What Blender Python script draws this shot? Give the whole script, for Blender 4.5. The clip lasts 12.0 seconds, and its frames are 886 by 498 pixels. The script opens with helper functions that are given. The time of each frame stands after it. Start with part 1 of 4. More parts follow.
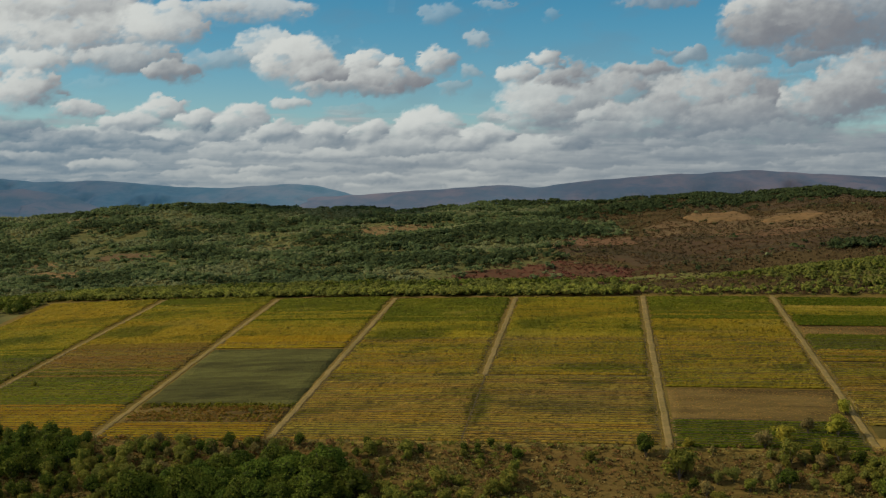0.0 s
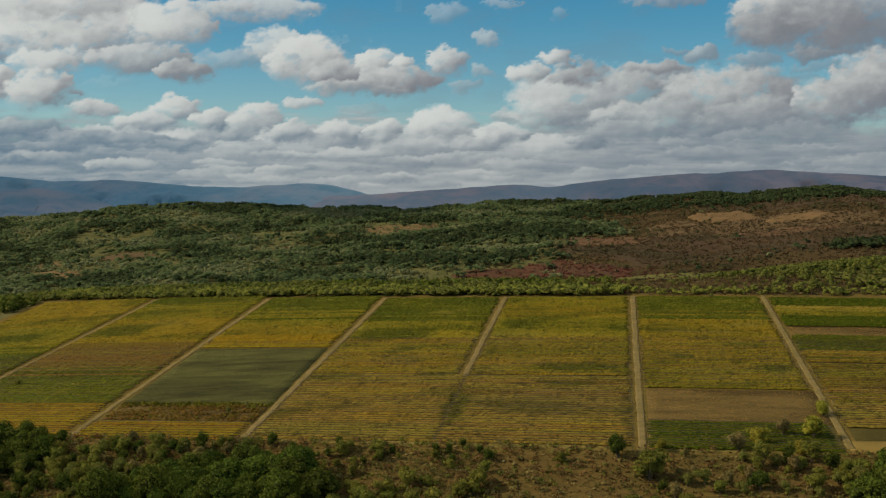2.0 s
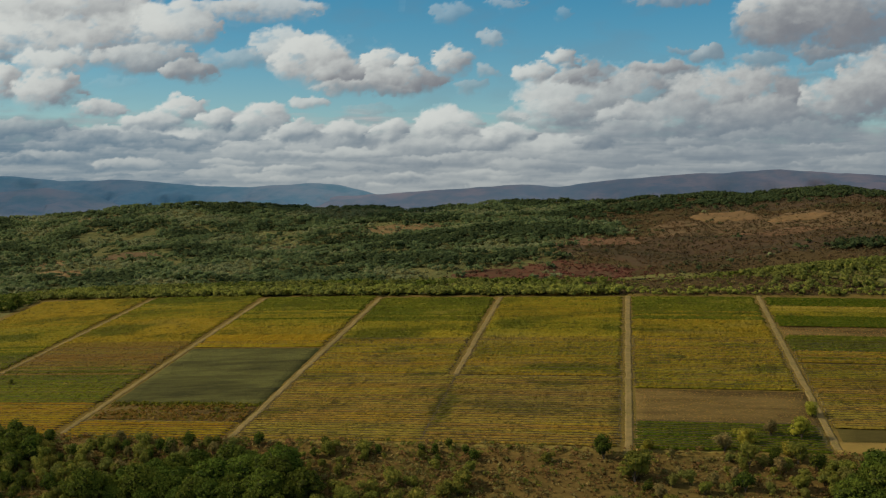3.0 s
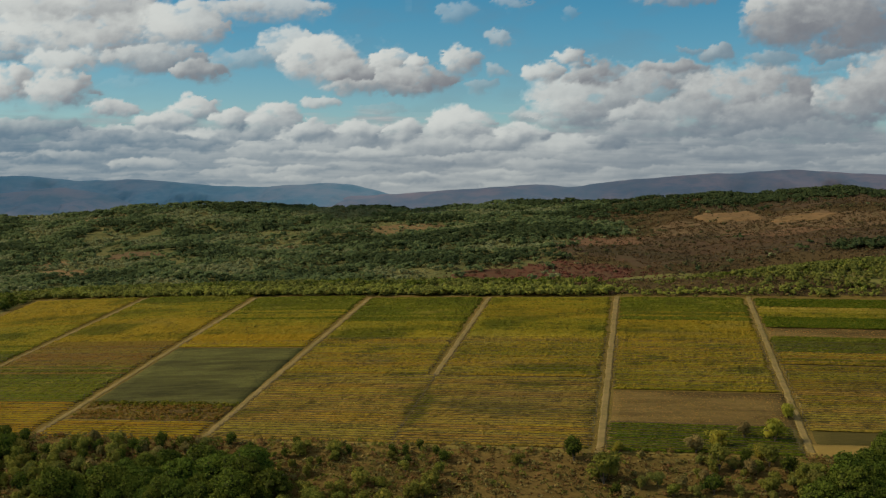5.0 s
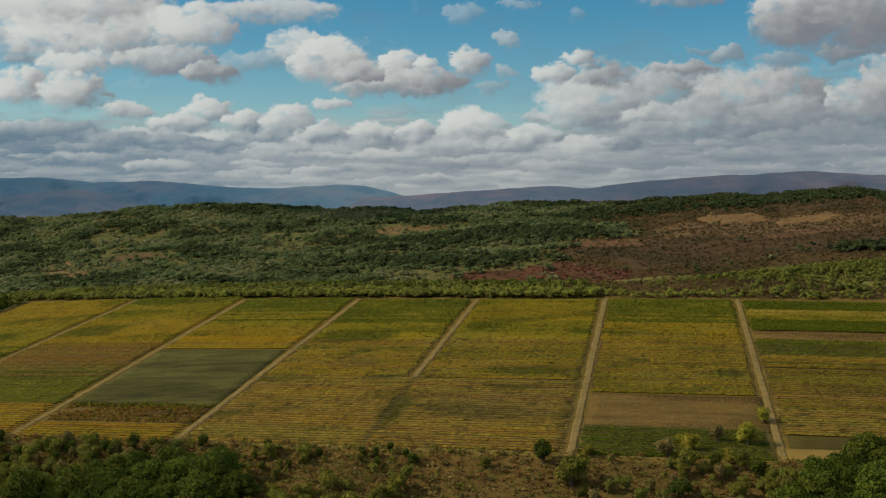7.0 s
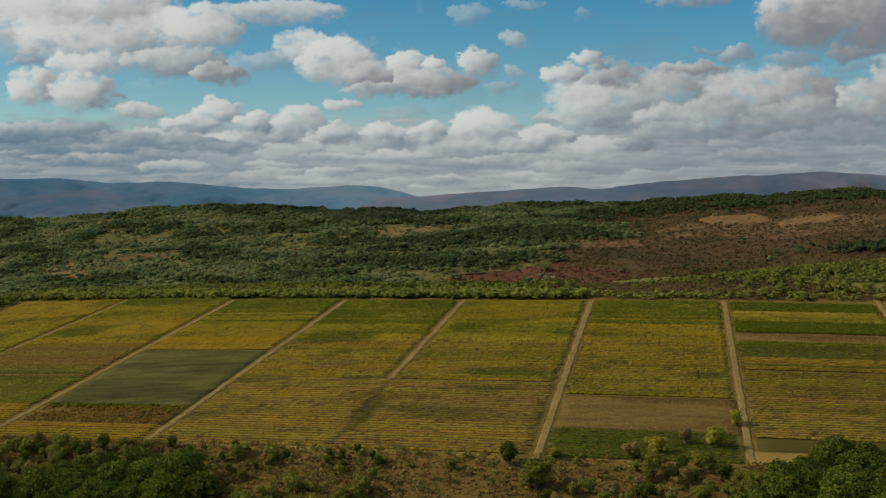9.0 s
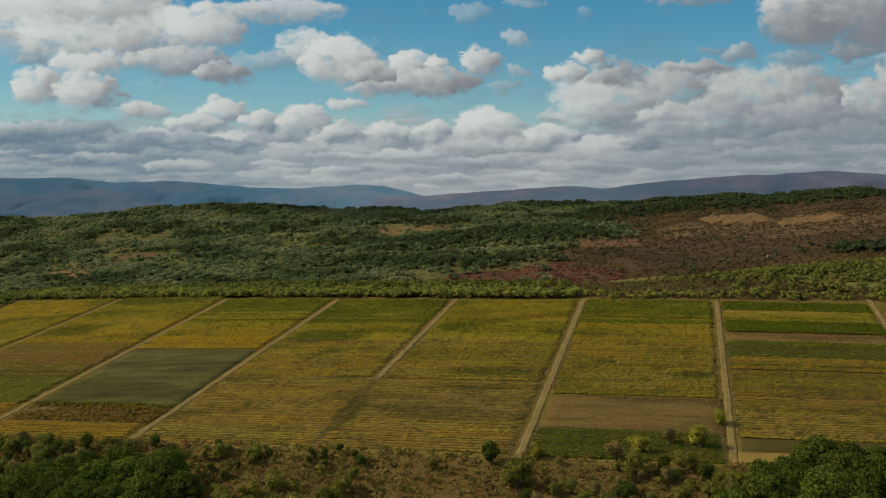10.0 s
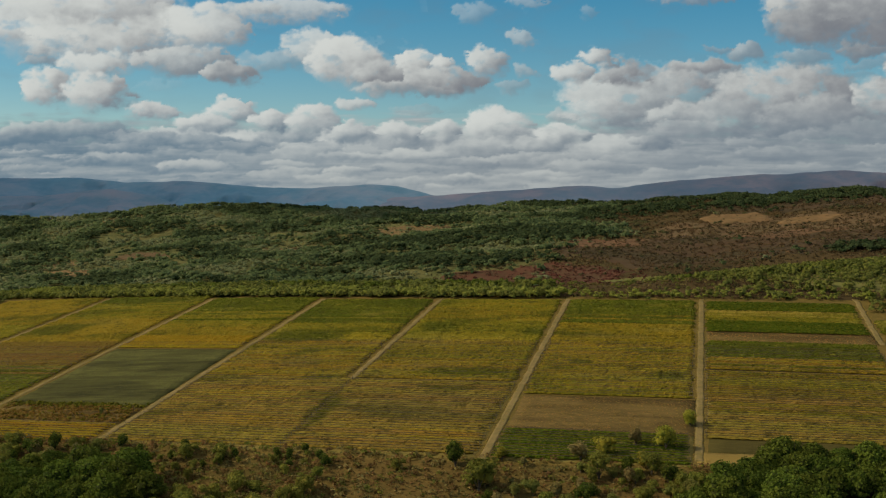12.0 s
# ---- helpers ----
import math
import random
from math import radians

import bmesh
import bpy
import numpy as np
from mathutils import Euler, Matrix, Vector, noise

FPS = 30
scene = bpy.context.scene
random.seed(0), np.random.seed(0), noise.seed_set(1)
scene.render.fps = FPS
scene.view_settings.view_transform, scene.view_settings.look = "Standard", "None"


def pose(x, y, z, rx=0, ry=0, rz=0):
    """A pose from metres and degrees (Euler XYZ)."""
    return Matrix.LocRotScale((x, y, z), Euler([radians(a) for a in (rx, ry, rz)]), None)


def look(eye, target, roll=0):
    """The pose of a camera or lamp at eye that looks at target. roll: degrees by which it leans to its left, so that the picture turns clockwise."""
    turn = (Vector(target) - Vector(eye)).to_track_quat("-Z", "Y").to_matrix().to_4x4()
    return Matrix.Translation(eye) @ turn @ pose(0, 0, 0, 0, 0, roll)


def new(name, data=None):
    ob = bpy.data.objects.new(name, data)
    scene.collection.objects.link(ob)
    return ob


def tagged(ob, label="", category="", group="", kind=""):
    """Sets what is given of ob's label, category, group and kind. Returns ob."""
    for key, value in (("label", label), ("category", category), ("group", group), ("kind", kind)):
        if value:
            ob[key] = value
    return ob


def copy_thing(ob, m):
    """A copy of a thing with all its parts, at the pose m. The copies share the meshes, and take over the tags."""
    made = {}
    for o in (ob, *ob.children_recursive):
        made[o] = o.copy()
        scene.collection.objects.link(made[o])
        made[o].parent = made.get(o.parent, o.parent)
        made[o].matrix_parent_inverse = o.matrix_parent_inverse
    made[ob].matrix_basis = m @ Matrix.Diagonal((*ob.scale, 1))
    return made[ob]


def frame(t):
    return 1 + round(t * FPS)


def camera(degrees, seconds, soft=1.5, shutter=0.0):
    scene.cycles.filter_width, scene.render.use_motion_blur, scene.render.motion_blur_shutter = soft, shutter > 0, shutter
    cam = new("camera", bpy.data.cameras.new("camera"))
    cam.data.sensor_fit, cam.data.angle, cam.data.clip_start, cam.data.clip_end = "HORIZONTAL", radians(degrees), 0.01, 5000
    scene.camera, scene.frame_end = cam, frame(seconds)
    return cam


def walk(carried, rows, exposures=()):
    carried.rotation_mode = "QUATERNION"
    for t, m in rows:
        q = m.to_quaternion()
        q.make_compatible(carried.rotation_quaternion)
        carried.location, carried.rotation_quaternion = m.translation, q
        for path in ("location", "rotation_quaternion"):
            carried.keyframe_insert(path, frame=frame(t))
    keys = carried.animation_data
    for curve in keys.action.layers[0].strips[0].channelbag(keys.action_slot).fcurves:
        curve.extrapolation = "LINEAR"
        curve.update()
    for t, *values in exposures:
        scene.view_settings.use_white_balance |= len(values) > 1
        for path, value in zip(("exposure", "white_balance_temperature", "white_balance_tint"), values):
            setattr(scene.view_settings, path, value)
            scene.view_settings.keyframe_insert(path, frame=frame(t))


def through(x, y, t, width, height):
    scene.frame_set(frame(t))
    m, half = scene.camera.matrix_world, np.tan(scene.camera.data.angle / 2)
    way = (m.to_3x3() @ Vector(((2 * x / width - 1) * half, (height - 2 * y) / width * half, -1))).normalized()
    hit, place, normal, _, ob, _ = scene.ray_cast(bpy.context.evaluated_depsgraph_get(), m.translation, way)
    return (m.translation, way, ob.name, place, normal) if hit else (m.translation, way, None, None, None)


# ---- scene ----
cam = camera(43.25, 12.0, 1.25)
EYE, TILT, TURN = 60.0, -2.17, 8.0
ROWS = [
    (0.0, 0.00, 0.00, 0.00, 0.000, 0.000, 0.000),
    (0.5, 2.87, 0.34, 0.00, 0.220, -0.005, -0.019),
    (1.0, 5.76, 0.69, 0.00, 0.441, -0.013, -0.039),
    (1.5, 8.62, 1.05, -0.01, 0.671, -0.022, -0.059),
    (2.0, 11.50, 1.42, -0.01, 0.896, -0.027, -0.080),
    (2.5, 14.36, 1.79, -0.01, 1.123, -0.032, -0.100),
    (3.0, 17.24, 2.17, 0.00, 1.352, -0.035, -0.122),
    (5.0, 28.63, 3.73, 0.05, 2.205, -0.041, -0.209),
    (5.5, 31.48, 4.21, 0.08, 2.425, -0.019, -0.221),
    (6.0, 34.36, 4.69, 0.10, 2.640, -0.003, -0.235),
    (6.5, 37.23, 5.17, 0.14, 2.860, 0.016, -0.249),
    (7.0, 40.16, 5.65, 0.17, 3.074, 0.032, -0.261),
    (9.0, 52.18, 7.68, 0.30, 3.901, 0.063, -0.306),
    (9.5, 55.14, 8.25, 0.28, 4.079, 0.048, -0.313),
    (10.0, 58.13, 8.84, 0.24, 4.256, 0.031, -0.319),
    (10.5, 61.08, 9.43, 0.22, 4.439, 0.021, -0.323),
    (11.0, 64.05, 10.03, 0.21, 4.621, 0.018, -0.326),
    (11.5, 67.01, 10.63, 0.19, 4.804, 0.018, -0.327),
    (12.0, 70.00, 11.22, 0.18, 4.983, 0.019, -0.327),
]
BASE = pose(0, 0, EYE, 0, 0, TURN) @ pose(0, 0, 0, TILT)
walk(cam, [(t, BASE @ pose(x, y, z, 90 + pitch, roll, yaw)) for t, x, y, z, yaw, pitch, roll in ROWS], [(0.0, -0.22, 6850, 12), (12.0, -0.22, 6850, 12)])

# ---- world, sun, exposure ----
SUN_DIR = Vector((-1.0, -0.22, 0.72)).normalized()      # towards the sun: from the left, a little behind the camera
SUN_STRENGTH, SKY_STRENGTH = 5.0, 0.098
world = bpy.data.worlds.new("sky")
scene.world = world
world.use_nodes = True
wn, wl = world.node_tree.nodes, world.node_tree.links
sky = wn.new("ShaderNodeTexSky")
sky.sky_type, sky.sun_disc = "NISHITA", False
sky.sun_elevation = math.asin(SUN_DIR.z)
sky.sun_rotation = math.atan2(SUN_DIR.x, SUN_DIR.y)
sky.altitude, sky.air_density, sky.dust_density, sky.ozone_density = 300, 1.0, 0.2, 2.5
tone = wn.new("ShaderNodeHueSaturation")
tone.inputs["Hue"].default_value, tone.inputs["Saturation"].default_value = 0.484, 1.52
wl.new(sky.outputs["Color"], tone.inputs["Color"])
wn["Background"].inputs["Strength"].default_value = SKY_STRENGTH
sun = new("sun", bpy.data.lights.new("sun", "SUN"))
sun.data.energy, sun.data.angle, sun.data.color = SUN_STRENGTH, radians(0.6), (1.0, 0.87, 0.64)
sun.matrix_world = look(SUN_DIR * 500, (0, 0, 0))


# ---- materials ----
class Nodes:
    """A small helper round a node tree."""

    def __init__(self, tree):
        self.tree = tree

    def node(self, kind, **settings):
        n = self.tree.nodes.new(kind)
        for key, value in settings.items():
            if key == "operation":
                n.operation = value
            elif key == "data_type":
                n.data_type = value
            elif key == "blend_type":
                n.blend_type = value
        return n

    def link(self, a, b):
        self.tree.links.new(a, b)

    def feed(self, socket, value):
        if isinstance(value, bpy.types.NodeSocket):
            self.link(value, socket)
        else:
            socket.default_value = value

    def math(self, op, a, b=0.0, c=0.0, clamp=False):
        n = self.node("ShaderNodeMath", operation=op)
        n.use_clamp = clamp
        for s, v in zip(n.inputs, (a, b, c)):
            self.feed(s, v)
        return n.outputs[0]

    def vec(self, op, a, b=(0, 0, 0), c=(0, 0, 0), out=0):
        n = self.node("ShaderNodeVectorMath", operation=op)
        for s, v in zip(n.inputs, (a, b, c)):
            self.feed(s, v)
        return n.outputs["Value"] if op in ("LENGTH", "DOT_PRODUCT", "DISTANCE") else n.outputs[0]

    def mix(self, fac, a, b):
        n = self.node("ShaderNodeMix", data_type="RGBA")
        self.feed(n.inputs[0], fac)
        self.feed(n.inputs[6], a)
        self.feed(n.inputs[7], b)
        return n.outputs[2]

    def noise(self, vector, scale, detail=4.0, rough=0.55, colour=False, distortion=0.0):
        n = self.node("ShaderNodeTexNoise")
        self.link(vector, n.inputs["Vector"])
        n.inputs["Scale"].default_value, n.inputs["Detail"].default_value = scale, detail
        n.inputs["Roughness"].default_value, n.inputs["Distortion"].default_value = rough, distortion
        return n.outputs["Color" if colour else "Fac"]

    def step(self, value, lo, hi, to_lo=0.0, to_hi=1.0):
        n = self.node("ShaderNodeMapRange")
        n.interpolation_type = "SMOOTHSTEP"
        for s, v in zip(n.inputs[:5], (value, lo, hi, to_lo, to_hi)):
            self.feed(s, v)
        return n.outputs[0]


def rgb(r, g, b):
    return (r, g, b, 1.0)


def surface(name, rough=0.9):
    m = bpy.data.materials.new(name)
    m.use_nodes = True
    n = Nodes(m.node_tree)
    shader = m.node_tree.nodes["Principled BSDF"]
    shader.inputs["Roughness"].default_value = rough
    shader.inputs["Specular IOR Level"].default_value = 0.02
    place = n.node("ShaderNodeNewGeometry")
    return m, n, shader, place


def ground_material(name, a, b, c, large=0.03, fine=1.2, stretch=(1, 1, 1), relief=0.25):
    """Soil or grass: two colours in large patches, a third in fine tufts."""
    m, n, shader, place = surface(name, 0.95)
    p = n.vec("MULTIPLY", place.outputs["Position"], stretch)
    big = n.step(n.noise(p, large, 5.0, 0.6), 0.38, 0.62)
    tuft = n.step(n.noise(p, fine, 4.0, 0.65), 0.42, 0.68)
    mid = n.noise(p, large * 7, 4.0, 0.6)
    col = n.mix(n.math("MULTIPLY_ADD", mid, 0.6, n.math("MULTIPLY", big, 0.55), True), rgb(*a), rgb(*b))
    n.link(n.mix(n.math("MULTIPLY", tuft, 0.6), col, rgb(*c)), shader.inputs["Base Color"])
    bump = n.node("ShaderNodeBump")
    bump.inputs["Strength"].default_value, bump.inputs["Distance"].default_value = 0.6, relief
    n.link(n.noise(p, fine * 1.5, 4.0, 0.7), bump.inputs["Height"])
    n.link(bump.outputs[0], shader.inputs["Normal"])
    return m


def leaf_material(name, a, b, c, patch=0.05, share=0.45, through=0.35, stretch=(1, 1, 1), drifting=0.55, vary=0.36, vigour=None):
    """Foliage: two leaf colours in drifts over the land, a third in single sprays; some light passes through."""
    m, n, shader, place = surface(name, 0.8)
    shader.inputs["Specular IOR Level"].default_value = 0.05
    p = n.vec("MULTIPLY", place.outputs["Position"], stretch)
    drift = n.step(n.noise(p, patch, 5.0, 0.65), 0.37, 0.63)
    own = n.node("ShaderNodeObjectInfo").outputs["Random"]
    island = place.outputs["Random Per Island"]
    fac = n.math("ADD", n.math("MULTIPLY", drift, drifting), n.math("MULTIPLY_ADD", island, 1.1 - drifting, -0.1), True)
    col = n.mix(fac, rgb(*a), rgb(*b))
    spray = n.math("GREATER_THAN", n.math("FRACT", n.math("MULTIPLY", island, 7.31)), 1.0 - share)
    col = n.mix(n.math("MULTIPLY", spray, 0.7), col, rgb(*c))
    if vigour:
        lush, poor = vigour
        q = n.vec("MULTIPLY", place.outputs["Position"], (0.45, 1.0, 0))
        grow = n.noise(q, 0.05, 5.0, 0.62)
        col = n.mix(n.step(grow, 0.50, 0.66, 0.0, 0.75), col, rgb(*lush))
        col = n.mix(n.step(grow, 0.46, 0.34, 0.0, 0.6), col, rgb(*poor))
        state = n.node("ShaderNodeGroup")
        state.node_tree = HEALTH
        n.link(place.outputs["Position"], state.inputs[0])
        for k, shade in enumerate((lush, (0.33, 0.225, 0.022), (0.19, 0.138, 0.045))):
            col = n.mix(n.math("MULTIPLY", state.outputs[k], (0.85, 0.7, 0.35)[k]), col, rgb(*shade))
        # single vines, full or thin; the dark tone paints in gaps and shade
        q = n.vec("MULTIPLY", place.outputs["Position"], (0.7, 1.0, 0))
        vine = n.math("ADD", n.math("MULTIPLY", n.noise(q, 0.55, 3.0, 0.7), 0.6), n.math("MULTIPLY", n.noise(q, 0.16, 4.0, 0.65), 0.5))
        col = n.mix(n.step(vine, 0.54, 0.41, 0.0, 0.78), col, rgb(0.080, 0.068, 0.014))
        col = n.mix(n.step(vine, 0.60, 0.72, 0.0, 0.55), col, rgb(0.33, 0.255, 0.045))
    hsv = n.node("ShaderNodeHueSaturation")
    n.link(n.math("MULTIPLY_ADD", own, 0.03, 0.485), hsv.inputs["Hue"])
    n.link(n.math("MULTIPLY_ADD", n.math("FRACT", n.math("MULTIPLY", own, 5.7)), vary, 1.0 - vary / 2), hsv.inputs["Value"])
    n.link(col, hsv.inputs["Color"])
    n.link(hsv.outputs[0], shader.inputs["Base Color"])
    thin = n.node("ShaderNodeBsdfTranslucent")
    n.link(hsv.outputs[0], thin.inputs["Color"])
    both = n.node("ShaderNodeMixShader")
    both.inputs[0].default_value = through
    n.link(shader.outputs[0], both.inputs[1])
    n.link(thin.outputs[0], both.inputs[2])
    n.link(both.outputs[0], m.node_tree.nodes["Material Output"].inputs["Surface"])
    return m


def streaky_floor(name, thin, full, dry):
    """Grass or weeds of an old plot: broad drifts, and fine streaks along the old rows."""
    m, n, shader, place = surface(name, 0.95)
    p = n.vec("MULTIPLY", place.outputs["Position"], (0.20, 1.0, 0.0))
    wide = n.step(n.noise(p, 0.07, 4.0, 0.6, False, 0.6), 0.40, 0.60)
    streak = n.step(n.noise(p, 0.22, 6.0, 0.72), 0.41, 0.59)
    tuft = n.step(n.noise(n.vec("MULTIPLY", place.outputs["Position"], (0.5, 1.0, 0.0)), 0.9, 4.0, 0.7), 0.44, 0.62)
    col = n.mix(n.math("MULTIPLY_ADD", streak, 0.5, n.math("MULTIPLY", wide, 0.5), True), rgb(*thin), rgb(*full))
    n.link(n.mix(n.math("MULTIPLY", tuft, 0.5), col, rgb(*dry)), shader.inputs["Base Color"])
    bump = n.node("ShaderNodeBump")
    bump.inputs["Strength"].default_value, bump.inputs["Distance"].default_value = 0.7, 0.3
    n.link(tuft, bump.inputs["Height"])
    n.link(bump.outputs[0], shader.inputs["Normal"])
    return m


# stretches of the vineyard: centre, half width, half depth
LUSH_SPOTS = ((-183, 423, 19, 10), (-166, 472, 24, 6), (-70, 397, 18, 9), (-44, 345.5, 8, 1.8), (-24, 410, 8, 8), (0, 354, 18, 4.5), (-4, 336, 9, 4),
              (-34, 313, 3.5, 18), (32, 367, 4, 3), (59, 355, 6, 4), (13, 405, 6, 6), (95, 392, 14, 5), (-230, 420, 16, 8))
GOLD_SPOTS = ((-62, 330, 14, 7), (-53, 304, 16, 4.5), (4, 296, 12, 4.5), (-46, 395, 10, 6), (-72, 377, 11, 3.5), (-2, 345, 20, 2), (-4, 392, 20, 3.5), (-165, 420, 9, 8), (-50, 370, 14, 6))
DRY_SPOTS = ((-5, 319, 24, 13), (-60, 362, 10, 6), (40, 400, 16, 3), (95, 340, 20, 4))


def vine_health():
    """Where the vines are fresh, golden or dry, in uneven stretches drawn out along the rows."""
    tree = bpy.data.node_groups.new("vine_health", "ShaderNodeTree")
    tree.interface.new_socket("Vector", in_out="INPUT", socket_type="NodeSocketVector")
    n = Nodes(tree)
    p = n.node("NodeGroupInput").outputs[0]
    ragged = n.math("SUBTRACT", n.noise(n.vec("MULTIPLY", p, (0.4, 1.0, 0.0)), 0.22, 5.0, 0.65), 0.5)
    outs = []
    for key, spots in (("Lush", LUSH_SPOTS), ("Gold", GOLD_SPOTS), ("Dry", DRY_SPOTS)):
        tree.interface.new_socket(key, in_out="OUTPUT", socket_type="NodeSocketFloat")
        best = None
        for cx, cy, rx, ry in spots:
            d = n.vec("LENGTH", n.vec("MULTIPLY_ADD", p, (1 / rx, 1 / ry, 0), (-cx / rx, -cy / ry, 0)))
            best = d if best is None else n.math("MINIMUM", best, d)
        outs.append(n.step(n.math("MULTIPLY_ADD", ragged, 2.2, best), 1.25, 0.55))
    out = n.node("NodeGroupOutput")
    for k, o in enumerate(outs):
        n.link(o, out.inputs[k])
    return tree


HEALTH = vine_health()
DRIFT = {"patch": 0.055, "share": 0.3, "stretch": (0.55, 1.2, 1), "drifting": 0.62, "vary": 0.08, "vigour": ((0.086, 0.092, 0.010), (0.245, 0.190, 0.033))}
DENSE = {**DRIFT, "vigour": None}
VINE = {
    "yellow": leaf_material("vine_leaves_yellow", (0.284, 0.193, 0.017), (0.193, 0.158, 0.014), (0.310, 0.193, 0.020), **DRIFT),
    "gold": leaf_material("vine_leaves_gold", (0.315, 0.217, 0.015), (0.241, 0.177, 0.013), (0.307, 0.177, 0.013), **DENSE),
    "olive": leaf_material("vine_leaves_olive", (0.241, 0.175, 0.017), (0.148, 0.139, 0.012), (0.278, 0.186, 0.018), **DRIFT),
    "green": leaf_material("vine_leaves_green", (0.096, 0.111, 0.010), (0.155, 0.139, 0.012), (0.074, 0.092, 0.008), **DRIFT),
    "lush": leaf_material("vine_leaves_fresh_green", (0.102, 0.123, 0.009), (0.131, 0.138, 0.010), (0.166, 0.153, 0.013), **DENSE),
    "dark": leaf_material("vine_leaves_dark_green", (0.082, 0.103, 0.007), (0.057, 0.078, 0.006), (0.140, 0.132, 0.011), **DENSE),
    "straw": leaf_material("vine_leaves_straw", (0.305, 0.212, 0.036), (0.230, 0.180, 0.028), (0.335, 0.215, 0.036), **DRIFT),
    "rust": leaf_material("vine_leaves_rust", (0.192, 0.128, 0.024), (0.165, 0.130, 0.020), (0.205, 0.112, 0.024), **DENSE),
}
VINE["weed"] = leaf_material("dry_weeds", (0.255, 0.155, 0.038), (0.235, 0.165, 0.038), (0.275, 0.145, 0.04), 0.06, 0.3, 0.12)
VINE["grass"] = leaf_material("fallow_grass_blades", (0.038, 0.040, 0.018), (0.125, 0.12, 0.036), (0.07, 0.066, 0.024), 0.09, 0.15, 0.12, (0.3, 1.8, 1), 0.95)
LEAF = {
    "oak": leaf_material("oak_leaves", (0.072, 0.100, 0.013), (0.054, 0.079, 0.011), (0.093, 0.116, 0.015), 0.12, 0.3, 0.28, vary=0.6),
    "dark": leaf_material("dark_leaves", (0.066, 0.092, 0.012), (0.045, 0.066, 0.009), (0.105, 0.12, 0.015), 0.05, 0.25),
    "olive": leaf_material("olive_tree_leaves", (0.145, 0.150, 0.026), (0.100, 0.115, 0.020), (0.20, 0.18, 0.030), 0.1, 0.3, 0.3),
    # wood and pale: distance haze is put in as a lighter, bluer leaf colour
    "wood": leaf_material("hazy_hill_wood_leaves", (0.134, 0.176, 0.070), (0.104, 0.145, 0.061), (0.180, 0.198, 0.073), 0.012, 0.2, 0.5),
    # gloom: dark woods, and cloud shade put into the leaves of the crest
    "gloom": leaf_material("hill_dark_and_shaded_leaves", (0.045, 0.068, 0.026), (0.035, 0.055, 0.022), (0.064, 0.082, 0.029), 0.02, 0.2, 0.4),
    "pale": leaf_material("hazy_pale_olive_leaves", (0.202, 0.220, 0.100), (0.170, 0.196, 0.092), (0.240, 0.232, 0.10), 0.02, 0.25, 0.4),
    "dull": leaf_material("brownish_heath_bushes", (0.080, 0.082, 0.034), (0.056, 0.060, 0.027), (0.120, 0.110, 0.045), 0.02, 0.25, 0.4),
    "light": leaf_material("light_leaves", (0.160, 0.166, 0.038), (0.122, 0.136, 0.033), (0.195, 0.182, 0.042), 0.03, 0.3, 0.45),
    "bush": leaf_material("bush_leaves", (0.118, 0.126, 0.026), (0.085, 0.098, 0.022), (0.15, 0.15, 0.03), 0.03, 0.25, 0.35),
    "hedge": leaf_material("hedge_leaves", (0.19, 0.195, 0.036), (0.165, 0.176, 0.034), (0.205, 0.20, 0.038), 0.03, 0.25, 0.35),
    "lime": leaf_material("lime_yellow_leaves", (0.225, 0.205, 0.026), (0.18, 0.176, 0.024), (0.255, 0.215, 0.028), 0.1, 0.3),
    "dry": leaf_material("dry_leaves", (0.19, 0.155, 0.055), (0.14, 0.125, 0.042), (0.23, 0.165, 0.055), 0.08, 0.35),
    "bramble": leaf_material("bramble_leaves", (0.165, 0.095, 0.034), (0.13, 0.088, 0.028), (0.19, 0.10, 0.038), 0.06, 0.3),
    "red": leaf_material("red_heath_leaves", (0.110, 0.041, 0.027), (0.070, 0.043, 0.023), (0.120, 0.047, 0.029), 0.05, 0.4),
    "heath": leaf_material("brown_heath_leaves", (0.095, 0.052, 0.027), (0.042, 0.036, 0.018), (0.100, 0.072, 0.032), 0.03, 0.3, 0.35, (0.5, 1, 1), 0.75),
}
# shade inside the crowns is put into this darker leaf colour
INNER_SHADE = leaf_material("shaded_inner_leaves", (0.030, 0.040, 0.008), (0.022, 0.031, 0.006), (0.040, 0.048, 0.010), 0.2, 0.2, 0.1)
BARK = ground_material("bark", (0.09, 0.07, 0.05), (0.06, 0.05, 0.04), (0.13, 0.11, 0.09), 0.5, 6.0, (1, 1, 0.2), 0.03)
POST = ground_material("weathered_wood", (0.15, 0.12, 0.08), (0.12, 0.10, 0.065), (0.18, 0.145, 0.10), 0.5, 6.0, (1, 1, 0.2), 0.02)
EARTH = ground_material("field_earth_and_grass", (0.115, 0.078, 0.022), (0.09, 0.068, 0.018), (0.15, 0.105, 0.027), 0.02, 0.9, (0.4, 1.5, 1))
TRACK = ground_material("pale_dirt", (0.190, 0.138, 0.057), (0.138, 0.106, 0.041), (0.100, 0.084, 0.027), 0.12, 0.45)
FALLOW = streaky_floor("grey_green_fallow_grass", (0.030, 0.030, 0.011), (0.088, 0.088, 0.026), (0.052, 0.050, 0.019))
BROWN = streaky_floor("brown_dry_plot", (0.062, 0.040, 0.015), (0.140, 0.094, 0.031), (0.090, 0.074, 0.022))
SLATE = ground_material("dark_tilled_plot", (0.056, 0.047, 0.014), (0.042, 0.036, 0.011), (0.072, 0.058, 0.018), 0.08, 0.9, (0.5, 1.4, 1))
